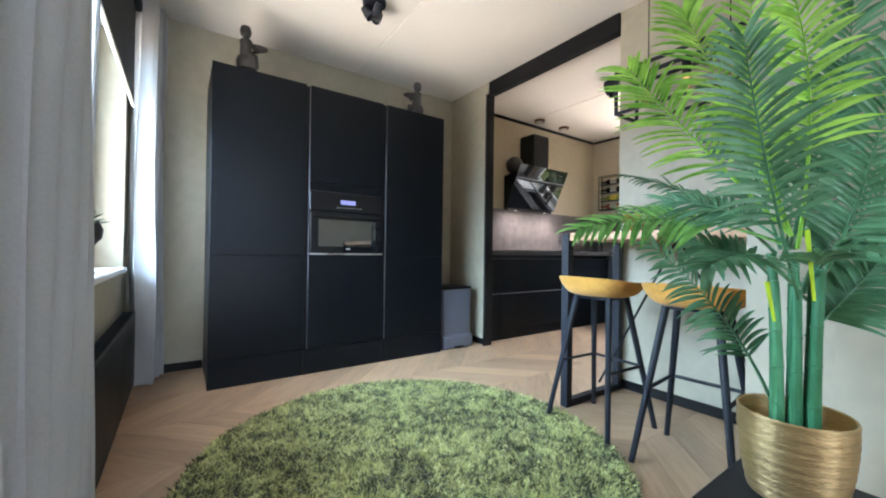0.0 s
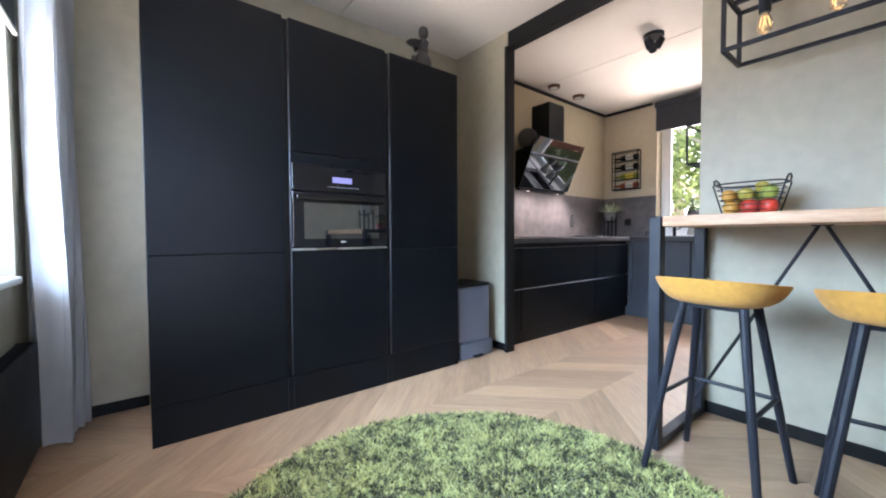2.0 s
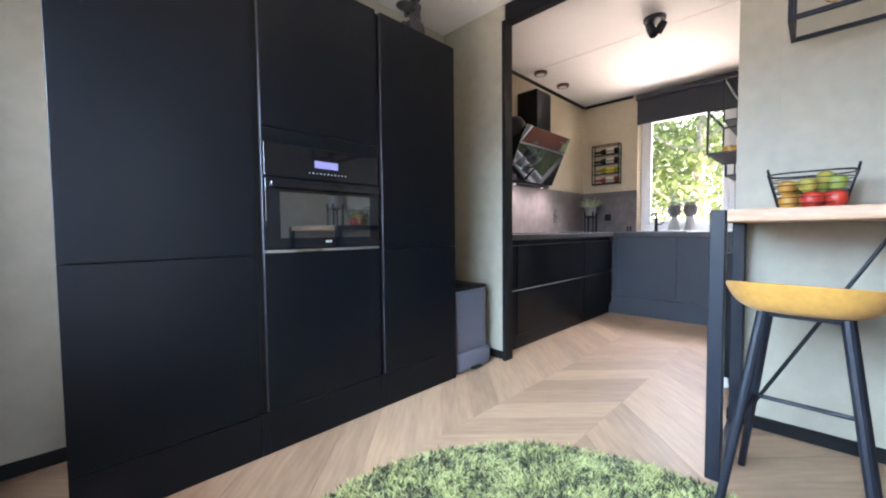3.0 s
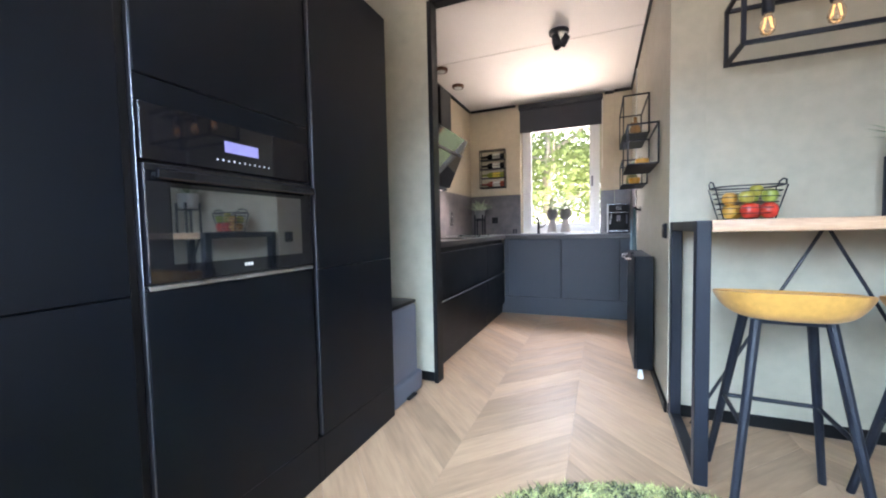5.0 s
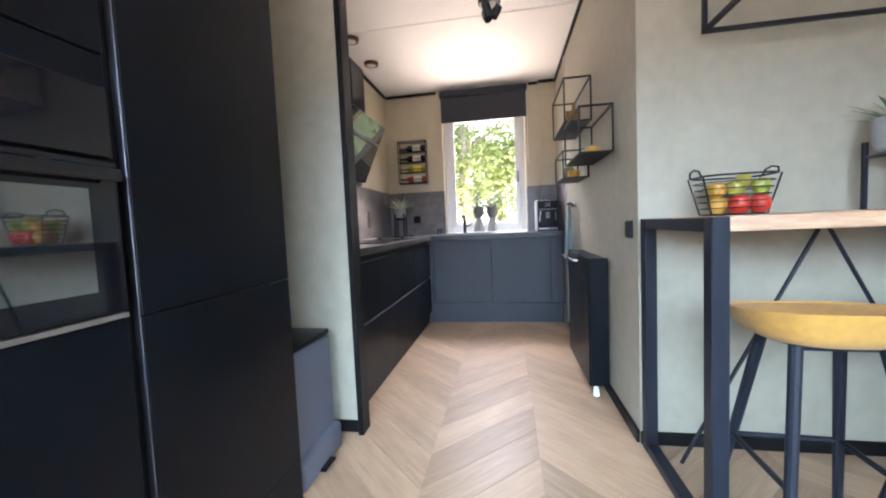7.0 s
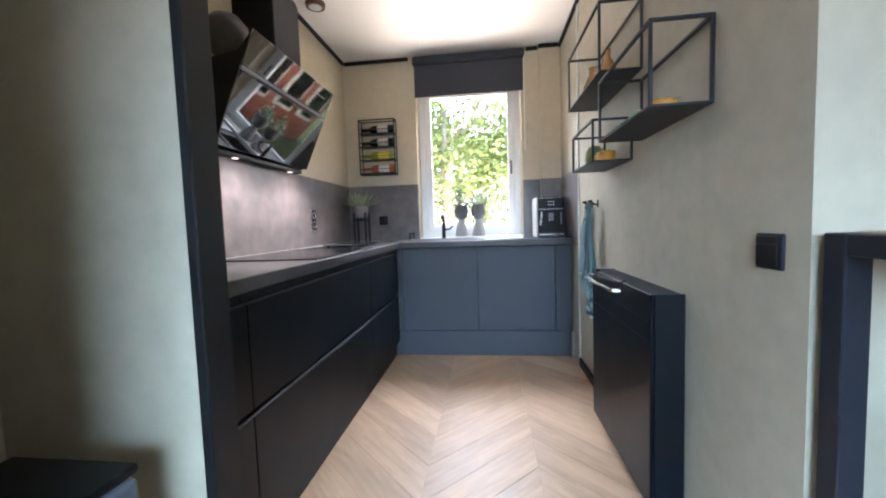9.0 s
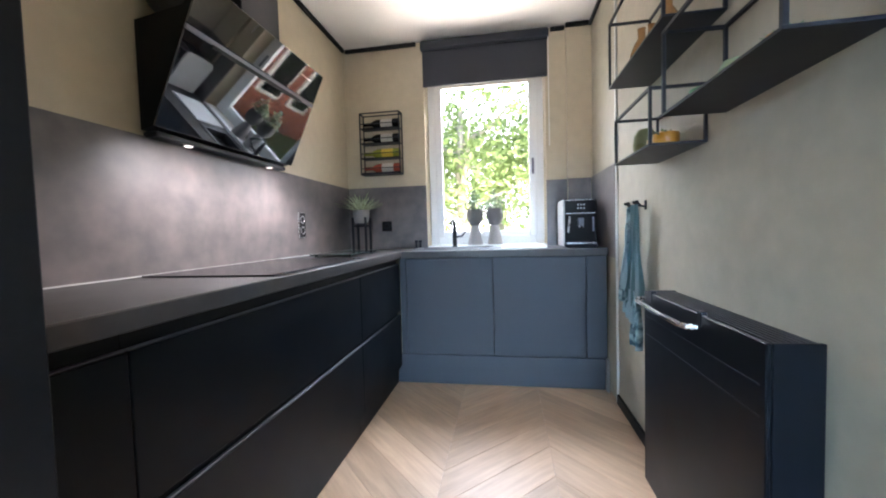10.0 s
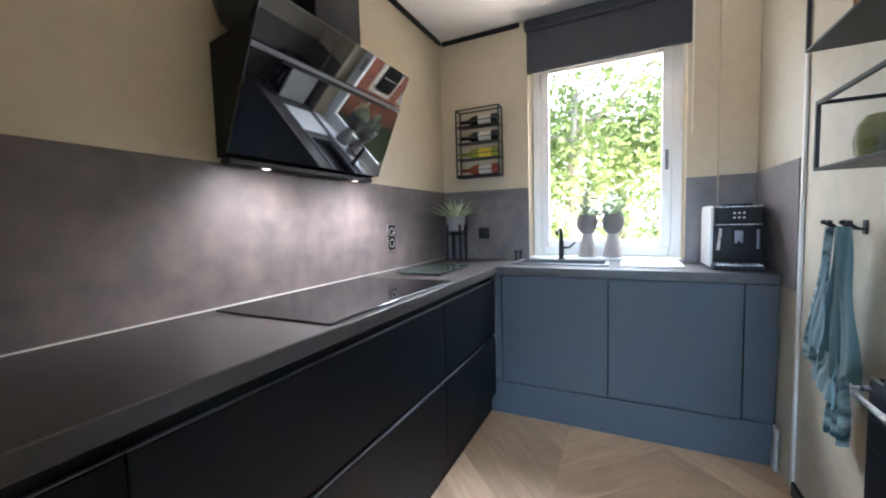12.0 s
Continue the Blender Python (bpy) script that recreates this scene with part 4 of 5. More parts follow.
t = box(CX + 0.002, CX + 0.09, CY0 + 0.0115, CY1 - 0.0115, CZ + 0.232, CZ + 0.332, 0.010, 3)
part("control_head", t, M_TRIM, cm, "glossy black control panel")
for z in (0.236, 0.326):
    part("trim_line", box(CX - 0.0015, CX + 0.0015, CY0 + 0.016, CY1 - 0.016, CZ + z, CZ + z + 0.003), M_STEELBRIGHT, cm, "thin chrome line")
part("front_panel", box(CX + 0.030, CX + 0.076, CY0 + 0.0115, CY1 - 0.0115, CZ + 0.045, CZ + 0.231, 0.006, 2), M_TRIM, cm, "black front")
part("spout_block", box(CX + 0.004, CX + 0.0295, 1.812, 1.850, CZ + 0.150, CZ + 0.205, 0.006, 2), M_ALU, cm, "grey metal coffee spout")
for y in (1.820, 1.842):
    part("nozzle", lathe([(0.004, 0), (0.006, 0.004), (0.007, 0.018)], (CX + 0.015, y, CZ + 0.133), 10), M_STEELBRIGHT, cm)
part("steam_wand", tube([(CX + 0.024, 1.905, CZ + 0.215), (CX + 0.006, 1.910, CZ + 0.17), (CX - 0.004, 1.920, CZ + 0.105)], 0.007, 10), M_STEELBRIGHT, cm, "chrome steam wand")
part("water_tank_grip", box(CX + 0.022, CX + 0.0295, CY0 + 0.018, CY0 + 0.032, CZ + 0.11, CZ + 0.21, 0.003, 1), M_ALU, cm)
part("drip_tray", box(CX - 0.022, CX + 0.080, CY0 + 0.006, CY1 - 0.006, CZ + 0.002, CZ + 0.034, 0.010, 3), M_STEEL, cm)
part("tray_edge", box(CX - 0.026, CX - 0.0215, CY0 + 0.014, CY1 - 0.014, CZ + 0.026, CZ + 0.034, 0.0015, 1), M_STEELBRIGHT, cm, "chrome tray edge")
t = bmesh.new()
for k in range(9):
    box(CX - 0.012, CX + 0.026, CY0 + 0.024 + k * 0.021, CY0 + 0.034 + k * 0.021, CZ + 0.0345, CZ + 0.0365, bm=t)
part("drip_grille", t, M_STEELBRIGHT, cm, "steel drip grille")
part("bean_lid", box(CX + 0.12, 5.06, CY0 + 0.03, CY1 - 0.03, CZ + 0.3305, CZ + 0.345, 0.006, 2), M_GLASSBLACK, cm)
for k in range(3):
    for z in (0.268, 0.292):
        part("button", box(CX - 0.0004, CX + 0.0018, 1.808 + k * 0.020, 1.816 + k * 0.020, CZ + z, CZ + z + 0.008), M_ICON, cm, "small lit button")

# ---- wire shelves on the kitchen wall ----


def wire_shelf(x0, x1, z0, z1, label):
    s_ = thing("wall_shelf", ((x0 + x1) / 2, Y_K + 0.09, z0), label, "shelf", "wire wall shelves")
    ya, yb = Y_K + 0.006, 1.862
    part("shelf_board", box(x0, x1, ya, yb, z0 - 0.004, z0 + 0.004, 0.001, 1), M_STEEL, s_)
    for x in (x0 + 0.005, x1 - 0.005):
        for y in (ya + 0.005, yb - 0.005):
            part("upright", bar((x, y, z0 + 0.004), (x, y, z1), 0.010), M_STEEL, s_)
        part("top_rail", bar((x, ya + 0.01, z1 - 0.005), (x, yb - 0.01, z1 - 0.005), 0.010), M_STEEL, s_)
    for y in (ya + 0.005, yb - 0.005):
        part("top_rail", bar((x0 + 0.01, y, z1 - 0.005), (x1 - 0.01, y, z1 - 0.005), 0.010), M_STEEL, s_)
    return s_


wire_shelf(3.345, 3.955, 1.73, 2.02, "black wire wall shelf with amber bottles")
wire_shelf(2.83, 3.352, 1.430, 1.682, "black wire wall shelf with a small yellow pot")
wire_shelf(3.455, 3.868, 1.366, 1.558, "black wire wall shelf with small pots")


def jar(name, x, y, z, prof, mat, label, cat, lid=None, leaves=0, seed=1):
    j = thing(name, (x, y, z), label, cat, "small things on the wire shelves")
    part("body", lathe(prof, (x, y, z), 20), mat, j)
    if leaves:
        part("leaves", spiky((x, y, z + prof[-1][1] - 0.01), leaves, 0.05, 1.3, seed, 0.008), M_SUCC, j)
    return j


BOTTLE = [(0.03, 0), (0.034, 0.004), (0.036, 0.07), (0.022, 0.105), (0.012, 0.12), (0.012, 0.15), (0.014, 0.152)]
for k, (x, s) in enumerate(((3.83, 1.25), (3.72, 1.0), (3.56, 1.1))):
    jar("amber_bottle", x, 1.76, 1.7345, [(r * s, z * s) for r, z in BOTTLE], M_TANGLASS, "amber glass bottle on a wire shelf", "bottle")
POT = [(0.026, 0), (0.036, 0.004), (0.044, 0.03), (0.042, 0.052), (0.036, 0.055), (0.034, 0.048)]
jar("yellow_pot", 2.965, 1.765, 1.4345, [(r * 0.95, z * 0.8) for r, z in POT], M_YELLOW, "ochre yellow pot with a small succulent", "pot", leaves=14)
jar("bird_ornament", 3.10, 1.79, 1.4345, [(0.012, 0), (0.03, 0.01), (0.036, 0.03), (0.026, 0.048), (0.006, 0.055)], M_SUCC, "small green ceramic ornament", "ornament")
jar("glass_bowl", 3.24, 1.79, 1.4345, [(0.016, 0), (0.03, 0.006), (0.04, 0.03), (0.038, 0.032)], M_LEAF, "small green dish on a wire shelf", "dish")
jar("yellow_pot", 3.57, 1.765, 1.3705, POT, M_YELLOW, "ochre glazed pot with a small succulent", "pot", leaves=16, seed=3)
jar("ochre_cup", 3.66, 1.77, 1.3705, [(0.02, 0), (0.026, 0.003), (0.028, 0.05), (0.025, 0.052)], M_YELLOW, "small ochre cup beside a pot", "cup")
jar("green_vase", 3.76, 1.77, 1.3705, [(0.03, 0), (0.042, 0.006), (0.05, 0.05), (0.044, 0.09), (0.028, 0.115), (0.026, 0.113)], M_OLIVE, "olive glazed rounded vase on a wire shelf", "vase")

# ---- tea towels ----


def cloth(x, z_top, z_bot, width, seed, lean=0.0, slant=0.0, out=0.038, top=0.16, pleat=0.022):
    """A cloth gathered at a hook and falling in uneven pleats; slant drops one lower corner."""
    t = bmesh.new()
    n, rows, grid = 26, 20, []
    for j in range(rows + 1):
        v = j / rows
        row = []
        for i in range(n + 1):
            u = i / n - 0.5
            w = width * (top + (1 - top) * min(1, v * 1.15) ** 1.15)
            fall = (z_top - z_bot) * (1 - slant * (u + 0.5)) * (1 - 0.05 * math.cos(u * 13 + seed))
            fold = math.cos(u * 17 + seed + 0.8 * v) + 0.5 * math.sin(u * 31 + seed * 2 - v)
            yy = Y_K + out + pleat * fold * (0.45 + 0.55 * v) * (0.5 + top) + 0.003 * math.sin(v * 9 + u * 5)
            row.append(t.verts.new((x + lean * v + u * w + 0.006 * math.sin(v * 7 + seed), max(Y_K + 0.006, yy), z_top - fall * v)))
        grid.append(row)
    for a, b in zip(grid, grid[1:]):
        for i in range(n):
            t.faces.new((a[i], a[i + 1], b[i + 1], b[i]))
    bmesh.ops.solidify(t, geom=t.faces[:], thickness=0.003)
    return t


solid("tea_towel", cloth(4.165, 1.190, 0.66, 0.17, 1, lean=0.115, slant=0.10, out=0.036, top=0.22, pleat=0.016), M_TOWELSTRIPE, "teal and white patterned tea towel on a hook", "towel", "towels on wall hooks")
tt = thing("tea_towel", (4.05, Y_K + 0.05, 0.5), "dark teal tea towel bunched on a hook with a pale fold", "towel", "towels on wall hooks")
part("front_fall", cloth(4.035, 1.195, 0.715, 0.23, 4, lean=0.0, slant=-0.04, out=0.056, top=0.34, pleat=0.014), M_TOWEL, tt)
part("pale_edge", cloth(4.075, 1.10, 0.765, 0.11, 7, lean=0.065, slant=0.06, out=0.076, top=0.10, pleat=0.008), M_TOWELPALE, tt, "paler turned-over edge")
part("pale_fold", cloth(4.055, 0.775, 0.600, 0.14, 3, lean=0.050, slant=0.28, out=0.062, top=0.45, pleat=0.009), M_TOWELPALE, tt, "paler turned-over corner")
part("tail", cloth(4.035, 0.80, 0.495, 0.11, 2, lean=0.020, slant=0.05, out=0.045, top=0.8, pleat=0.014), M_TOWELSTRIPE, tt, "patterned hanging tail")
for x in (4.165, 4.035):
    hk = thing("wall_hook", (x, Y_K, 1.17), "small black wall hook with knobs", "hook", "wall hooks")
    part("back_plate", box(x - 0.012, x + 0.012, Y_K + 0.0005, Y_K + 0.005, 1.17, 1.215, 0.002), M_STEEL, hk)
    for dx in (-0.02, 0.02):
        part("prong", tube([(x, Y_K + 0.004, 1.185), (x + dx * 0.6, Y_K + 0.026, 1.190), (x + dx, Y_K + 0.046, 1.205)], 0.0045, 8), M_STEEL, hk)
        part("knob", lathe([(0.003, -0.008), (0.009, -0.003), (0.009, 0.004), (0.003, 0.008)], (x + dx, Y_K + 0.048, 1.208), 12), M_STEEL, hk)


# ---- ceiling lights ----


def spot_cluster(x, y, label):
    s_ = thing("ceiling_spotlight", (x, y, CEIL - 0.2), label, "ceiling light", "ceiling spotlights")
    part("rose", lathe([(0.075, -0.026), (0.08, -0.022), (0.08, -0.001)], (x, y, CEIL), 28), M_STEEL, s_)
    for k in range(3):
        a = 0.6 + k * math.tau / 3
        px, py = x + 0.05 * math.cos(a), y + 0.05 * math.sin(a)
        part("arm", tube([(px, py, CEIL - 0.026), (px, py, CEIL - 0.06)], 0.006, 8), M_STEEL, s_)
        m = pose(px, py, CEIL - 0.075) @ Matrix.Rotation(a, 4, "Z") @ Matrix.Rotation(radians(35), 4, "Y")
        t = lathe([(0.012, 0.035), (0.026, 0.03), (0.032, -0.01), (0.034, -0.05), (0.030, -0.05), (0.026, -0.03), (0.004, -0.025)], (0, 0, 0), 18)
        t.transform(m)
        part("lamp_head", t, M_STEEL, s_)
    return s_


spot_cluster(3.47, 2.335, "black three-head ceiling spotlight in the kitchen")
spot_cluster(1.01, 2.60, "black three-head ceiling spotlight in the living room")
for x in (3.735, 4.225):
    dl = thing("surface_downlight", (x, 3.50, CEIL - 0.04), "round dark copper ceiling downlight over the hob", "ceiling light", "downlights")
    part("ring", lathe([(0.045, -0.028), (0.064, -0.026), (0.068, -0.012), (0.068, -0.001)], (x, 3.50, CEIL), 28), M_COPPER, dl)
    part("lens", lathe([(0.03, -0.0295), (0.042, -0.0285), (0.044, -0.028)], (x, 3.50, CEIL), 24), M_PALE, dl, "unlit frosted lens")
# ---- bar table ----
BX0, BX1, BY0, BY1, BZ = 1.862, 2.464, 0.637, 1.674, 1.056
bt = thing("bar_table", (2.19, 1.155, 0), "tall bar table with a pine top and black steel end frames", "bar table")
part("tabletop", box(BX0 + 0.006, BX1, BY0 + 0.052, BY1 - 0.052, BZ - 0.046, BZ, 0.005, 2), M_BARTOP, bt, "solid pine tabletop")
for y in (BY0 + 0.025, BY1 - 0.025):
    for x in (BX0 + 0.025, BX1 - 0.025):
        part("leg", box(x - 0.025, x + 0.025, y - 0.025, y + 0.025, 0.0, BZ - 0.001, 0.003, 1), M_STEEL, bt)
    part("top_rail", box(BX0 + 0.051, BX1 - 0.051, y - 0.024, y + 0.024, BZ - 0.045, BZ - 0.0015, 0.003, 1), M_STEEL, bt)
    part("foot_rail", box(BX0 + 0.051, BX1 - 0.051, y - 0.024, y + 0.024, 0.001, 0.041, 0.003, 1), M_STEEL, bt)
for y in (BY0 + 0.052, BY1 - 0.052):
    part("brace", tube([(2.19, 1.155 + (0.012 if y > 1 else -0.012), BZ - 0.05), (2.19, y, 0.10)], 0.007, 8), M_STEEL, bt)
part("brace_plate", box(2.16, 2.22, 1.125, 1.185, BZ - 0.052, BZ - 0.0445, 0.002, 1), M_STEEL, bt)


def bar_stool(label):
    """A bar stool at the origin that faces +x: a padded low-backed shell on four splayed legs."""
    s_ = thing("bar_stool", (0, 0, 0), label, "bar stool", "bar stools")
    t = bmesh.new()
    n, rings = 40, 9
    grid = []
    for j in range(rings + 1):
        v = j / rings
        row = []
        for i in range(n):
            a = i * math.tau / n
            c, s = math.cos(a), math.sin(a)
            ex = 2 / 2.6
            px, py = 0.185 * math.copysign(abs(c) ** ex, c), 0.212 * math.copysign(abs(s) ** ex, s)
            rim = 0.786 - 0.110 * px
            bottom = 0.702
            f = v ** 0.45
            row.append(t.verts.new((px * (0.30 + 0.70 * f) + (-0.012 * v if c < 0 else 0), py * (0.34 + 0.66 * f), bottom + (rim - bottom) * v ** 1.9)))
        grid.append(row)
    for j in range(6):
        v = 1 - (j + 1) / 6
        row = []
        for i in range(n):
            a = i * math.tau / n
            c, s = math.cos(a), math.sin(a)
            ex = 2 / 2.6
            px, py = 0.185 * math.copysign(abs(c) ** ex, c), 0.212 * math.copysign(abs(s) ** ex, s)
            rim = 0.786 - 0.110 * px
            f = (0.10 + 0.90 * v) * 0.93
            row.append(t.verts.new((px * f, py * f, 0.748 + (rim + 0.004 - 0.748) * v ** 2.2)))
        grid.append(row)
    for a, b in zip(grid, grid[1:]):
        for i in range(n):
            t.faces.new((a[i], a[(i + 1) % n], b[(i + 1) % n], b[i]))
    t.faces.new(grid[0][::-1])
    t.faces.new(grid[-1])
    seat = part("seat", t, M_MUSTARD, s_, "mustard velvet low-backed seat shell")
    pip = []
    for i in range(n):
        a = i * math.tau / n
        c, s = math.cos(a), math.sin(a)
        ex = 2 / 2.6
        rim = 0.786 - 0.110 * 0.185 * math.copysign(abs(c) ** ex, c)
        pip.append((0.180 * math.copysign(abs(c) ** ex, c) + (-0.012 if c < 0 else 0), 0.206 * math.copysign(abs(s) ** ex, s), rim + 0.002))
    part("piping", tube(pip, 0.003, 6, closed=True), M_MUSTARD, seat)
    part("under_frame", box(-0.075, 0.075, -0.09, 0.09, 0.686, 0.7025, 0.003, 1), M_STEEL, s_)
    feet = {}
    for sx in (-1, 1):
        for sy in (-1, 1):
            top, foot = Vector((0.075 * sx, 0.10 * sy, 0.70)), Vector((0.205 * sx, 0.190 * sy, 0.0))
            feet[sx, sy] = top + (foot - top) * ((0.70 - 0.33) / 0.70)
            part("leg", tube([top, foot], 0.0165, 10, taper=0.013), M_STEEL, s_)
    for a, b in (((-1, 1), (1, 1)), ((1, 1), (1, -1)), ((1, -1), (-1, -1))):
        part("footrest", tube([feet[a], feet[b]], 0.0085, 8), M_STEEL, s_)
    return s_


stool = bar_stool("mustard velvet bar stool with black steel legs")
stool.matrix_basis = pose(1.855, 1.402, 0, 0, 0, -3)
copy_thing(stool, pose(1.838, 0.922, 0, 0, 0, 5))

# ---- fruit basket ----
fb = thing("fruit_basket", (2.26, 1.395, BZ), "black wire basket with apples and citrus fruit", "basket")
fx, fy = 2.275, 1.403


def ring(z, hx, hy, r=0.003, n=28):
    pts = []
    for i in range(n):
        a = i * math.tau / n
        c, s = math.cos(a), math.sin(a)
        pts.append((fx + hx * math.copysign(abs(c) ** 0.6, c), fy + hy * math.copysign(abs(s) ** 0.6, s), z))
    return tube(pts, r, 6, closed=True)


for k in range(7):
    u = k / 6
    part("wire_ring", ring(BZ + 0.004 + 0.146 * u, 0.070 + 0.026 * u, 0.092 + 0.036 * u, 0.0038 if k in (0, 6) else 0.0022), M_STEEL, fb)
for s in (-1, 1):
    for hx in (-0.05, 0.05):
        part("wire_upright", tube([(fx + hx * 0.9, fy + s * 0.094, BZ + 0.003), (fx + hx * 1.2, fy + s * 0.131, BZ + 0.150)], 0.0032, 6), M_STEEL, fb)
    part("handle", tube([(fx - 0.045, fy + s * 0.129, BZ + 0.150), (fx - 0.035, fy + s * 0.134, BZ + 0.172), (fx, fy + s * 0.135, BZ + 0.180), (fx + 0.035, fy + s * 0.134, BZ + 0.172), (fx + 0.045, fy + s * 0.129, BZ + 0.150)], 0.0036, 8), M_STEEL, fb)
t = bmesh.new()
for k in range(6):
    y = fy - 0.075 + k * 0.03
    tube([(fx - 0.07, y, BZ + 0.0035), (fx + 0.07, y, BZ + 0.0035)], 0.002, 6, bm=t)
part("wire_base", t, M_STEEL, fb)
FRUIT = [(-0.035, -0.005, 0.042, 0.037, 0), (-0.035, -0.074, 0.042, 0.036, 0), (0.038, -0.04, 0.042, 0.036, 0), (-0.03, 0.066, 0.040, 0.033, 2), (0.038, 0.035, 0.040, 0.034, 2),
         (-0.040, 0.072, 0.097, 0.030, 2), (-0.038, 0.008, 0.102, 0.030, 3), (-0.04, -0.075, 0.106, 0.031, 1), (0.042, 0.05, 0.100, 0.031, 3), (0.04, -0.03, 0.104, 0.032, 1), (0.002, -0.040, 0.134, 0.026, 3)]
for dx, dy, dz, r, kind in FRUIT:
    f = thing("fruit", (fx + dx, fy + dy, BZ + dz - r), ("red apple lying in a wire basket", "green apple lying in a wire basket", "orange citrus fruit lying in a basket", "yellow-green pear lying in a wire basket")[kind], "fruit", "fruit in the basket")
    prof = [(0.002, -0.86), (0.45, -0.97), (0.82, -0.62), (1.0, 0.02), (0.88, 0.55), (0.52, 0.86), (0.2, 0.84), (0.04, 0.72)]
    part("flesh", lathe([(a * r, b * r) for a, b in prof], (fx + dx, fy + dy, BZ + dz), 18), (M_APPLE, M_LIME, M_LEMON, M_PEAR)[kind], f)
    part("stem", tube([(fx + dx, fy + dy, BZ + dz + r * 0.7), (fx + dx + 0.003, fy + dy, BZ + dz + r * 1.05)], 0.0014, 5), M_BARK, f)

potted_on_stand(2.33, 0.815, BZ, 0.215, 0.080, M_GREYPOT, M_STEEL, "grey potted aloe on a black stand on the bar", 9, 0.19, 26)

# ---- pendant lamp ----
LX0, LX1, LY0, LY1, LZ0, LZ1 = 2.100, 2.335, 0.775, 1.472, 1.775, 2.035
pl = thing("pendant_lamp", (2.2175, 1.124, LZ0), "black open box frame pendant lamp with three clear bulbs", "pendant lamp")
w = 0.016
for x in (LX0, LX1):
    for y in (LY0, LY1):
        part("frame_upright", bar((x, y, LZ0), (x, y, LZ1), w), M_STEEL, pl)
    for z in (LZ0 + w / 2, LZ1 - w / 2):
        part("frame_rail", bar((x, LY0 + w / 2, z), (x, LY1 - w / 2, z), w), M_STEEL, pl)
for y in (LY0, LY1):
    for z in (LZ0 + w / 2, LZ1 - w / 2):
        part("frame_end", bar((LX0 + w / 2, y, z), (LX1 - w / 2, y, z), w), M_STEEL, pl)
part("centre_rail", bar((2.2175, LY0 + w / 2, LZ1 - w / 2), (2.2175, LY1 - w / 2, LZ1 - w / 2), 0.024, w), M_STEEL, pl)
for y in (1.355, 1.132, 0.912):
    so = part("socket", lathe([(0.020, 0), (0.022, 0.004), (0.022, 0.075), (0.016, 0.083)], (2.2175, y, LZ1 - w - 0.084), 18), M_STEEL, pl)
    z = LZ1 - w - 0.084
    bu = part("bulb", lathe([(0.013, 0.0), (0.016, -0.012), (0.027, -0.035), (0.030, -0.055), (0.024, -0.078), (0.010, -0.089), (0.002, -0.091)], (2.2175, y, z), 18), M_BULB, pl, "clear filament bulb, lit")
    t = bmesh.new()
    for k in range(4):
        a = k * math.pi / 2
        tube([(2.2175 + 0.006 * math.cos(a), y + 0.006 * math.sin(a), z - 0.02), (2.2175 + 0.013 * math.cos(a + 0.5), y + 0.013 * math.sin(a + 0.5), z - 0.062)], 0.0012, 5, bm=t)
    part("filament", t, M_FILAMENT, bu)
for y in (1.34, 0.93):
    part("cable", tube([(2.2175, y, LZ1 - 0.002), (2.2175, y, CEIL - 0.02)], 0.003, 6), M_TRIM, pl)
part("ceiling_rose", box(2.19, 2.245, 0.87, 1.40, CEIL - 0.022, CEIL - 0.001, 0.004), M_STEEL, pl)

# ---- round rug ----
RX, RY, RR = 0.835, 1.695, 0.945
rug = thing("round_rug", (RX, RY, 0), "round moss-green shaggy rug on the oak floor", "rug")
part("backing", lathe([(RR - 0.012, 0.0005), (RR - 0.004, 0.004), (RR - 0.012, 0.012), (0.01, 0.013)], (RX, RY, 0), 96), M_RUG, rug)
rng = np.random.default_rng(7)
N = 70000
ra, rt = (RR - 0.004) * np.sqrt(rng.random(N)), rng.random(N) * math.tau
base = np.stack([RX + ra * np.cos(rt), RY + ra * np.sin(rt), np.full(N, 0.010)], 1)
lean = np.stack([np.sin(base[:, 0] * 9 + 2 * np.sin(base[:, 1] * 7)), np.cos(base[:, 1] * 8 + 2 * np.sin(base[:, 0] * 6)), np.zeros(N)], 1) * 0.006 + rng.normal(0, 0.014, (N, 3)) * (1, 1, 0)
high = rng.uniform(0.012, 0.028, N)
sa = rng.random(N) * math.tau
side = np.stack([np.cos(sa), np.sin(sa), np.zeros(N)], 1) * rng.uniform(0.0018, 0.0034, N)[:, None]
midp = base + lean * 0.35 + np.stack([np.zeros(N), np.zeros(N), high * 0.6], 1)
tip = base + lean * 1.2 + np.stack([np.zeros(N), np.zeros(N), high], 1)
verts = np.concatenate([base - side, base + side, midp + side, midp - side, tip], 0) - np.array((RX, RY, 0))
ids = np.arange(N)
quads = np.stack([ids, ids + N, ids + 2 * N, ids + 3 * N], 1)
tris = np.stack([ids + 3 * N, ids + 2 * N, ids + 4 * N], 1)
me = bpy.data.meshes.new("pile")
me.from_pydata(verts.tolist(), [], quads.tolist() + tris.tolist())
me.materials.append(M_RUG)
pile = new("shag_layer", me)
pile.parent = rug
tagged(pile, "dense shaggy green pile", kind="stuff")

# ---- palm in a gold pot on a low table ----
st = thing("plant_table", (1.08, 0.42, 0), "low black square plant table", "side table")
part("tabletop", box(0.905, 1.265, 0.265, 0.565, 0.365, 0.385, 0.003), M_STEEL, st)
for x in (0.92, 1.25):
    for y in (0.28, 0.55):
        part("leg", box(x - 0.0125, x + 0.0125, y - 0.0125, y + 0.0125, 0, 0.364, 0.002, 1), M_STEEL, st)
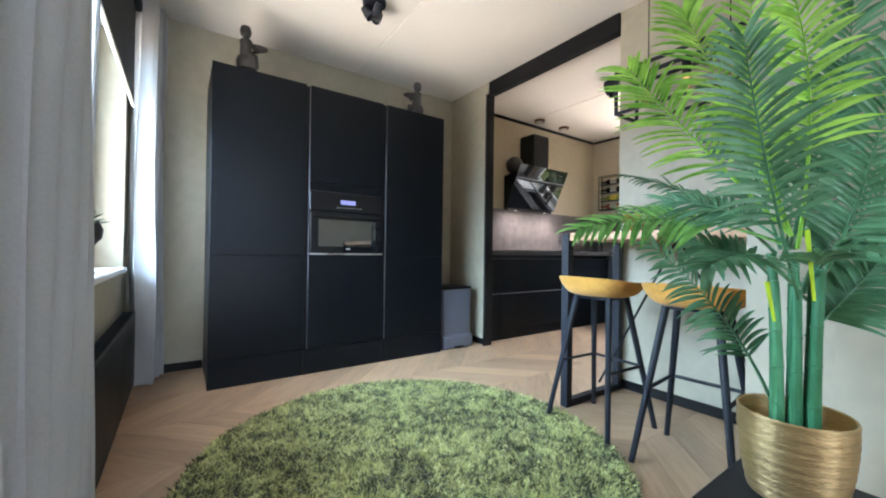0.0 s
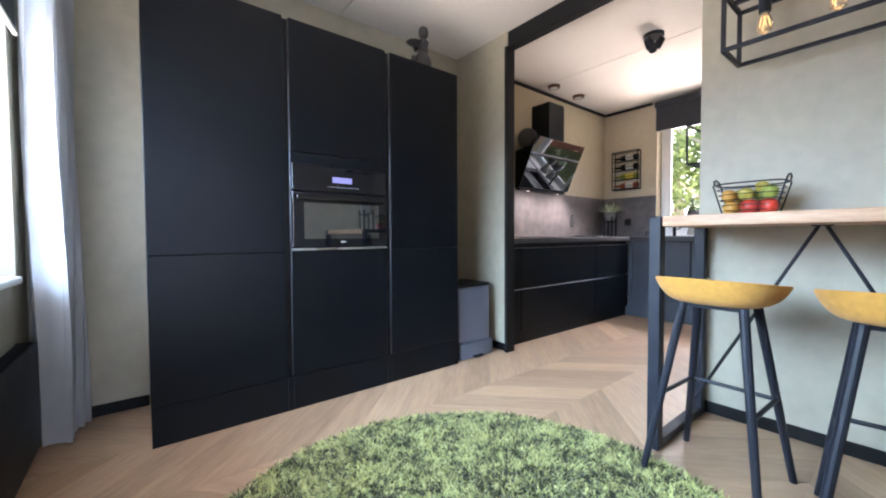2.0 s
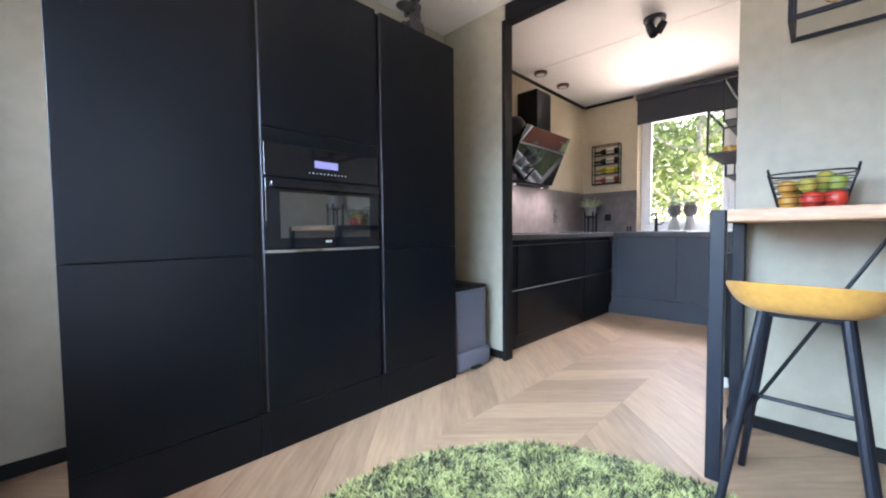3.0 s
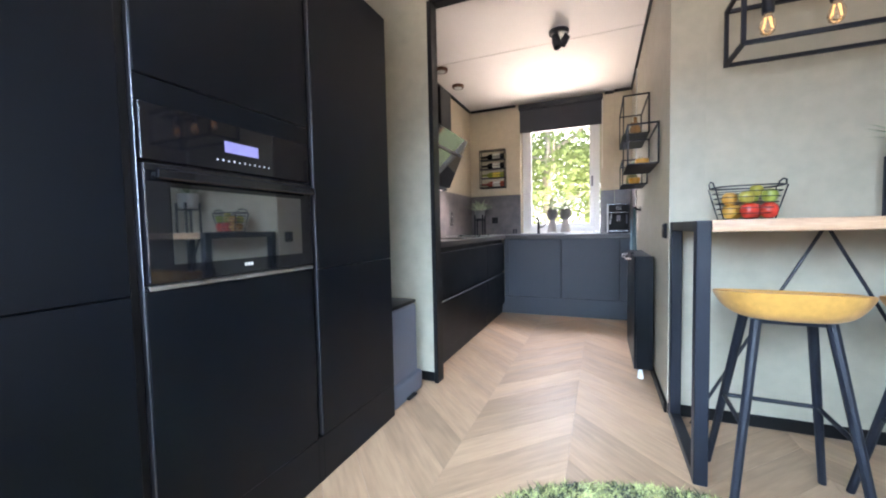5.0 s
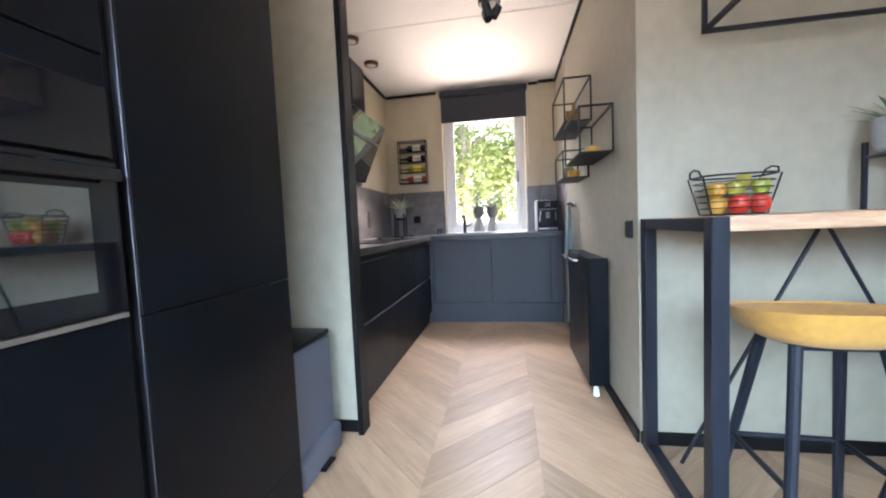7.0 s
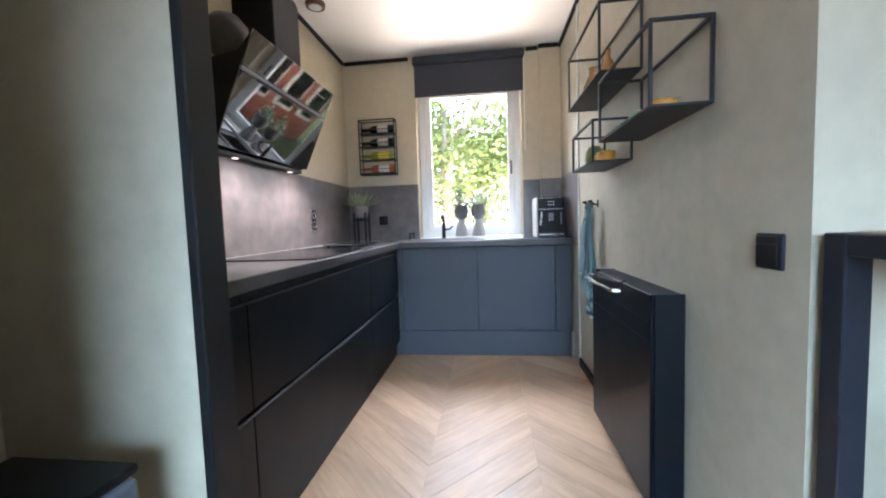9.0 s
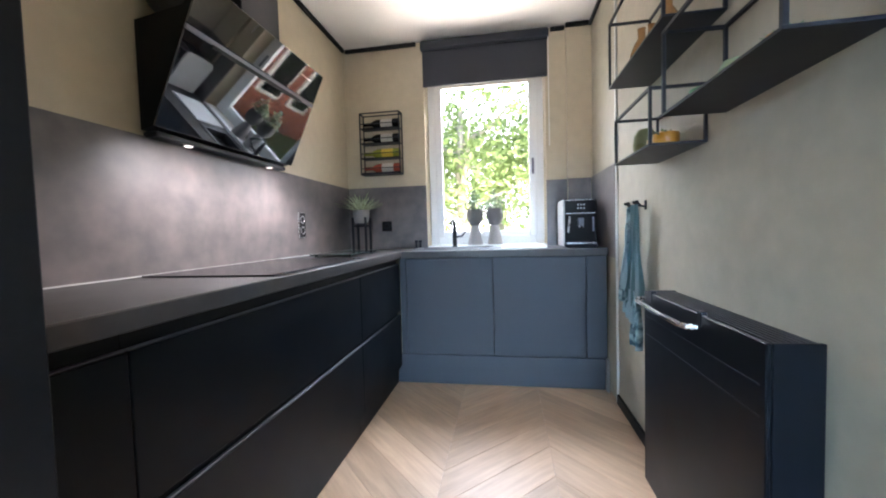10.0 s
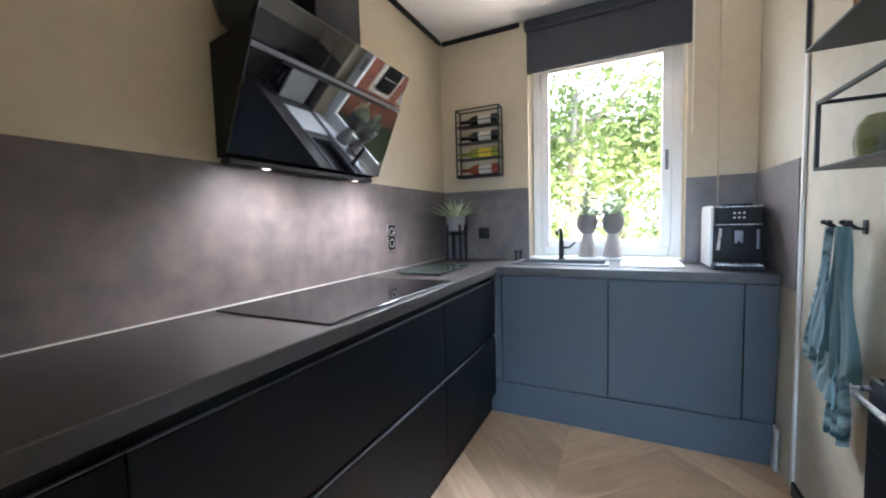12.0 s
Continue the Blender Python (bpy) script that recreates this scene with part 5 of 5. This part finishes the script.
PX, PY, PZ = 1.105, 0.435, 0.3855
gp = thing("palm_plant", (PX, PY, PZ), "tall green palm in a ribbed gold pot", "plant")
prof = [(0.078, 0), (0.084, 0.004)]
for k in range(26):
    u = k / 25
    prof.append((0.086 + 0.019 * math.sin(min(1, u * 1.15) * math.pi / 2) + 0.0009 * math.sin(k * 2.1), 0.008 + 0.182 * u))
prof += [(0.103, 0.194), (0.099, 0.192), (0.096, 0.15)]
part("pot", lathe(prof, (PX, PY, PZ), 48), M_GOLD, gp, "ribbed gold ceramic pot")
part("soil", lathe([(0.0955, 0), (0.05, 0.004), (0.004, 0.006)], (PX, PY, PZ + 0.135), 24), M_EARTH, gp)
rnd = random.Random(12)
for k in range(9):
    a = k * math.tau / 8 + 0.3
    rr = (0.030, 0.042)[k % 2] if k else 0.0
    b0 = Vector((PX + rr * math.cos(a), PY + rr * math.sin(a), PZ + 0.135))
    h = rnd.uniform(0.34, 0.46)
    pts = [b0 + Vector((math.cos(a) * 0.012 * u * u, math.sin(a) * 0.012 * u * u, h * u)) for u in (0, 0.25, 0.5, 0.75, 1)]
    t = tube(pts, 0.0135, 10, taper=0.009)
    for u in (0.22, 0.45, 0.68):
        c = b0 + Vector((math.cos(a) * 0.012 * u * u, math.sin(a) * 0.012 * u * u, h * u))
        lathe([(0.0130 - 0.004 * u, -0.003), (0.0148 - 0.004 * u, 0), (0.0130 - 0.004 * u, 0.003)], c, 10, bm=t)
    part("cane", t, M_CANE if k % 3 else M_CANEPALE, gp)


def frond(start, mid, tip, leaf, face, pairs=26):
    """A feather-shaped palm frond: an arching midrib with paired narrow leaflets; face turns its flat side from the sky to the room."""
    t = bmesh.new()
    a, m, c = Vector(start), Vector(mid), Vector(tip)
    k = 2 * m - (a + c) / 2
    n = 24
    pts = [a * (1 - i / n) ** 2 + k * 2 * (i / n) * (1 - i / n) + c * (i / n) ** 2 for i in range(n + 1)]
    tube(pts, 0.0042, 6, bm=t, taper=0.0012)
    for q in range(pairs):
        u = 0.30 + 0.70 * q / (pairs - 1)
        f = u * n
        i = min(n - 1, int(f))
        p = pts[i].lerp(pts[i + 1], f - i)
        ax = (pts[i + 1] - pts[i]).normalized()
        sky = ax.cross(Vector((0, 0, 1))).cross(ax).normalized()
        up = (sky * (1 - face) + ROOM * face)
        up = (up - ax * up.dot(ax)).normalized()
        sd = ax.cross(up)
        L = leaf * (0.55 + 0.5 * math.sin(math.pi * min(1, 0.9 * u))) * rnd.uniform(0.86, 1.1)
        droop = rnd.uniform(0.22, 0.42)
        for s in (-1, 1):
            lean = 0.52 + 0.55 * u ** 3 + rnd.gauss(0, 0.06)
            way = (sd * s * math.cos(lean) + ax * math.sin(lean) + up * rnd.uniform(0.05, 0.3)).normalized()
            wd = way.cross(up).normalized()
            wide = rnd.uniform(0.9, 1.15)
            prev = None
            for j in range(6):
                v = j / 5
                w_ = (0.0022, 0.0050, 0.0056, 0.0050, 0.0034, 0.0005)[j] * wide
                pos = p + way * L * v + Vector((0, 0, -droop * L * v * v))
                row = (t.verts.new(pos - wd * w_), t.verts.new(pos - up * 0.0028 * (1 - v)), t.verts.new(pos + wd * w_))
                if prev:
                    t.faces.new((prev[0], prev[1], row[1], row[0]))
                    t.faces.new((prev[1], prev[2], row[2], row[1]))
                prev = row
    return t


ROOM = Vector((-0.83, -0.5, 0.25))
FRONDS = [  # foot, middle, tip, tone, leaflet length, turn of the flat side
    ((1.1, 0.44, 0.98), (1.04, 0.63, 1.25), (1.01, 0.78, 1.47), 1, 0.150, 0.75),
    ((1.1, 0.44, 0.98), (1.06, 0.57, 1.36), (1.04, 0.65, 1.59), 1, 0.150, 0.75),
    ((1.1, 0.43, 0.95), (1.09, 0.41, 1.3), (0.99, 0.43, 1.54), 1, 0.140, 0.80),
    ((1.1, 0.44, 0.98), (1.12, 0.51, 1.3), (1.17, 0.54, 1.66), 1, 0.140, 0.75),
    ((1.06, 0.42, 0.84), (0.93, 0.44, 1.11), (0.89, 0.47, 1.38), 0, 0.145, 0.90),
    ((1.12, 0.41, 0.85), (1.15, 0.34, 1.07), (1.19, 0.29, 1.38), 0, 0.150, 0.90),
    ((1.15, 0.48, 0.94), (1.31, 0.7, 1.11), (1.19, 0.88, 1.2), 0, 0.100, 0.35),
    ((1.09, 0.45, 0.96), (1.05, 0.66, 1.03), (0.82, 0.8, 1.0), 2, 0.105, 0.60),
    ((1.09, 0.46, 0.56), (1.11, 0.57, 0.76), (0.96, 0.69, 0.96), 0, 0.110, 0.70),
    ((1.1, 0.46, 0.9), (1.13, 0.57, 0.94), (1.06, 0.68, 1.0), 0, 0.110, 0.50),
    ((1.1, 0.44, 0.95), (1.13, 0.57, 1.05), (1.1, 0.72, 1.09), 0, 0.120, 0.50),
    ((1.12, 0.45, 0.95), (1.25, 0.43, 1.18), (1.36, 0.41, 1.47), 0, 0.130, 0.80),
    ((1.1, 0.46, 0.95), (1.16, 0.53, 1.15), (1.16, 0.61, 1.38), 0, 0.120, 0.80),
    ((1.13, 0.43, 0.85), (1.17, 0.36, 0.99), (1.36, 0.29, 1.16), 0, 0.130, 0.70),
    ((1.12, 0.42, 0.75), (1.16, 0.37, 0.83), (1.25, 0.32, 0.93), 0, 0.120, 0.60),
    ((1.11, 0.42, 0.85), (1.03, 0.37, 0.94), (1.09, 0.29, 0.95), 0, 0.100, 0.20),
    ((1.08, 0.42, 0.85), (0.89, 0.45, 0.93), (0.74, 0.48, 0.91), 0, 0.090, 0.20),
    ((1.14, 0.46, 0.95), (1.42, 0.4, 1.23), (1.62, 0.36, 1.45), 0, 0.130, 0.80),
    ((1.12, 0.47, 0.9), (1.33, 0.49, 1.11), (1.45, 0.53, 1.44), 0, 0.130, 0.80),
    ((1.12, 0.44, 0.95), (1.22, 0.39, 1.26), (1.28, 0.37, 1.55), 0, 0.130, 0.80),
]
# tone 1 fronds are yellow-green with sunlight painted into the leaf colour
TONE = ((M_LEAF, ""), (M_LEAFSUNLIT, "yellow-green frond with sunlight put into its colour"), (M_LEAFMID, "fresh green frond"))
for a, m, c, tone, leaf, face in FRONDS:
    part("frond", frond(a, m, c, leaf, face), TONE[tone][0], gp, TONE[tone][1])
for a, b in (((1.03, 0.4, 0.99), (1.04, 0.39, 0.84)), ((0.93, 0.44, 0.88), (0.94, 0.43, 0.8))):
    part("new_shoot", tube([a, b], 0.0045, 6, taper=0.003), M_SHOOT, gp, "lime-yellow new shoot")

# ---- planter on the living room sill ----
vz = 0.8005
for y in (2.62, 2.28):
    vp = thing("sill_planter", (-0.46, y, vz), "dark bowl planter on a tapered foot with a leafy plant", "planter", "planters on the living room sill")
    part("foot", lathe([(0.06, 0), (0.062, 0.006), (0.04, 0.07), (0.022, 0.12), (0.022, 0.125)], (-0.46, y, vz), 20), M_GREYPOT, vp, "grey tapered foot")
    part("bowl", lathe([(0.02, 0), (0.055, 0.012), (0.085, 0.05), (0.09, 0.09), (0.075, 0.13), (0.068, 0.128), (0.06, 0.11)], (-0.46, y, vz + 0.1252), 26), M_STATUE, vp)
    part("leaves", spiky((-0.46, y, vz + 0.23), 40, 0.12, 1.35, int(y * 10), 0.016), M_SUCC, vp)

# ---- outdoors ----
structure("ground", box(-400, 400, -400, 400, -0.75, -0.45), M_GRASS, "garden and street ground")


def tree(x, y, h, r, n, seed, label):
    rnd = random.Random(seed)
    tr = thing("tree", (x, y, -0.45), label, "tree", "trees behind the kitchen")
    t = tube([(x, y, -0.6), (x + 0.05, y + 0.03, h * 0.25), (x - 0.05, y + 0.1, h * 0.5), (x, y + 0.05, h * 0.8)], 0.2, 10, taper=0.05)
    ends = []
    for k in range(9):
        a, z = k * 2.4, h * (0.22 + 0.06 * k)
        e = Vector((x + r * 0.7 * math.cos(a), y + r * 0.7 * math.sin(a), z + h * 0.18))
        tube([(x, y + 0.05, z), ((x + e.x) / 2, (y + e.y) / 2, z + h * 0.06), e], 0.06, 7, bm=t, taper=0.015)
        ends.append(e)
    part("trunk", t, M_BARK, tr)
    clumps = [(Vector((rnd.gauss(0, 1), rnd.gauss(0, 1), rnd.gauss(0, 0.85))).normalized() * rnd.uniform(0.35, 1.0)) for _ in range(60)]
    vs, fs = [], []
    for i in range(n):
        c = clumps[i % 60]
        p = Vector((x, y, h * 0.56)) + Vector((c.x * r, c.y * r, c.z * h * 0.52)) + Vector((rnd.gauss(0, 0.34), rnd.gauss(0, 0.34), rnd.gauss(0, 0.26)))
        e = Euler((rnd.gauss(0, 0.6), rnd.gauss(0, 0.6), rnd.uniform(0, 6.3))).to_matrix()
        L = rnd.uniform(0.06, 0.115)
        b = len(vs)
        for q in ((-1, 0, 0), (-0.2, -0.48, 0.12), (1, 0, -0.1), (-0.2, 0.48, 0.12)):
            vs.append(tuple(p + e @ Vector(q) * L - Vector((x, y, -0.45))))
        fs.append((b, b + 1, b + 2, b + 3))
    me = bpy.data.meshes.new("crown")
    me.from_pydata(vs, [], fs)
    me.materials.append(M_FOLIAGE)
    c = new("crown", me)
    c.parent = tr
    BASE[c] = BASE[tr]
    return tr


tree(10.2, 3.2, 4.6, 2.0, 6000, 1, "leafy green tree close behind the kitchen window")
tree(12.5, 0.4, 6.0, 2.6, 5000, 2, "tall leafy tree behind the kitchen window")
tree(12.8, 5.4, 5.6, 2.4, 4800, 3, "broad leafy tree behind the kitchen window")
tree(17.5, 2.5, 5.5, 3.2, 5000, 4, "distant leafy tree in full sun")

# added glowing panel: whitens the gaps between trees and brightens the kitchen window
structure("backdrop", box(70, 70.5, -90, 90, -0.45, 60), M_SKYGLOW, "added glowing panel in place of the bright sky behind the trees")
hs = thing("row_house", (-17.0, 4.0, -0.45), "red brick house with white windows across the street", "house")
part("wall", box(-21, -17, -8, 18, -0.5, 6.2), M_BRICK, hs)
t = bmesh.new()
pr = [(-16.6, 6.2), (-21.4, 6.2), (-19, 9.0)]
en = [[t.verts.new((x, y, z)) for x, z in pr] for y in (-8.3, 18.3)]
t.faces.new(en[0])
t.faces.new(en[1][::-1])
for i in range(3):
    k = (i + 1) % 3
    t.faces.new((en[0][i], en[0][k], en[1][k], en[1][i]))
part("roof", t, M_ROOF, hs, smooth=False)
for k in range(6):
    for z in (0.6, 3.6):
        y = -6.5 + k * 4.2
        wi = part("window", box(-17.0, -16.93, y, y + 2.0, z, z + 1.6, 0.02, 1), M_WHITE, hs)
        part("pane", box(-16.929, -16.92, y + 0.14, y + 1.86, z + 0.14, z + 1.46), M_GLASSBLACK, wi)

gh = thing("garden_house", (11.0, -3.2, -0.45), "red brick garden house with white windows", "house")
part("wall", box(9.2, 13.0, -6.0, -1.2, -0.5, 2.3), M_BRICK, gh)
part("roof", box(8.9, 13.3, -6.3, -0.9, 2.3, 2.45, 0.03), M_ROOF, gh)
for k in range(3):
    x = 9.6 + k * 1.15
    wi = part("window", box(x, x + 0.8, -1.2, -1.13, 0.3, 1.6, 0.015, 1), M_WHITE, gh)
    part("pane", box(x + 0.1, x + 0.7, -1.129, -1.12, 0.4, 1.5), M_GLASSBLACK, wi)

# ---- oak floor, chevron planks ----
STEP, COL, LINE = 0.2350, 0.495, 2.645
meshes = {}
for s in (-1, 1):
    L, g = COL, 0.0007
    t = bmesh.new()
    # corners in the plank's own frame, whose x runs along its grain
    rot = Matrix.Rotation(-s * math.pi / 4, 4, "Z")
    c = [Vector((0 - 0, 0, 0)), Vector((STEP, 0, 0)), Vector((STEP + s * COL, COL, 0)), Vector((s * COL, COL, 0))]
    mid = sum(c, Vector()) / 4
    axis = math.atan2(COL, s * COL)
    m = Matrix.Rotation(-axis, 4, "Z") @ Matrix.Translation(-mid)
    flat = [m @ v for v in c]
    lowv = [t.verts.new((v.x * 0.9990, v.y * 0.9950, -0.012)) for v in flat]
    edge = [t.verts.new((v.x * 0.9990, v.y * 0.9950, -0.0010)) for v in flat]
    topv = [t.verts.new((v.x * 0.9968, v.y * 0.9860, 0.0)) for v in flat]
    t.faces.new(topv)
    for a, b in ((lowv, edge), (edge, topv)):
        for i in range(4):
            k = (i + 1) % 4
            t.faces.new((a[i], a[k], b[k], b[i]))
    meshes[s] = (mesh_of("plank", t, M_OAK, smooth=False), axis, mid)
fl = thing("floor", (0, 0, 0), "warm oak chevron plank floor", "floor", kind="structure")
rnd = random.Random(3)
EDGES = [((X_W - 0.01, 0, 0), (-1, 0, 0)), ((X_E + 0.01, 0, 0), (1, 0, 0)), ((0, Y_N + 0.01, 0), (0, 1, 0)), ((0, Y_S - 0.01, 0), (0, -1, 0))]
for col in range(-11, 3):
    y0 = LINE + col * COL
    s = -1 if col % 2 else 1
    me, axis, mid = meshes[s]
    off = 0.19 if s > 0 else 0.19 + COL
    for k in range(-8, 32):
        c = Vector((off + k * STEP, y0, 0)) + mid
        if c.x < X_W - 0.35 or c.x > X_E + 0.35 or (c.x > X_STUB + 0.35 and c.y < 0.5) or (c.x > 2.9 and c.y < 1.35):
            continue
        m = Matrix.Translation(c) @ Matrix.Rotation(axis + (math.pi if rnd.random() < 0.5 else 0), 4, "Z")
        corners = [m @ v.co for v in me.vertices]
        own = me
        cuts = [(p, q) for p, q in EDGES if any((v - Vector(p)).dot(Vector(q)) > 0 for v in corners)]
        if cuts:
            t = bmesh.new()
            t.from_mesh(me)
            back = m.inverted()
            for p, q in cuts:
                bmesh.ops.bisect_plane(t, geom=t.verts[:] + t.edges[:] + t.faces[:], plane_co=back @ Vector(p), plane_no=back.to_3x3() @ Vector(q), clear_outer=True)
            if not t.faces:
                t.free()
                continue
            own = bpy.data.meshes.new("plank")
            t.to_mesh(own)
            t.free()
            own.materials.append(M_OAK)
        ob = new("plank", own)
        ob.parent = fl
        ob.matrix_basis = m
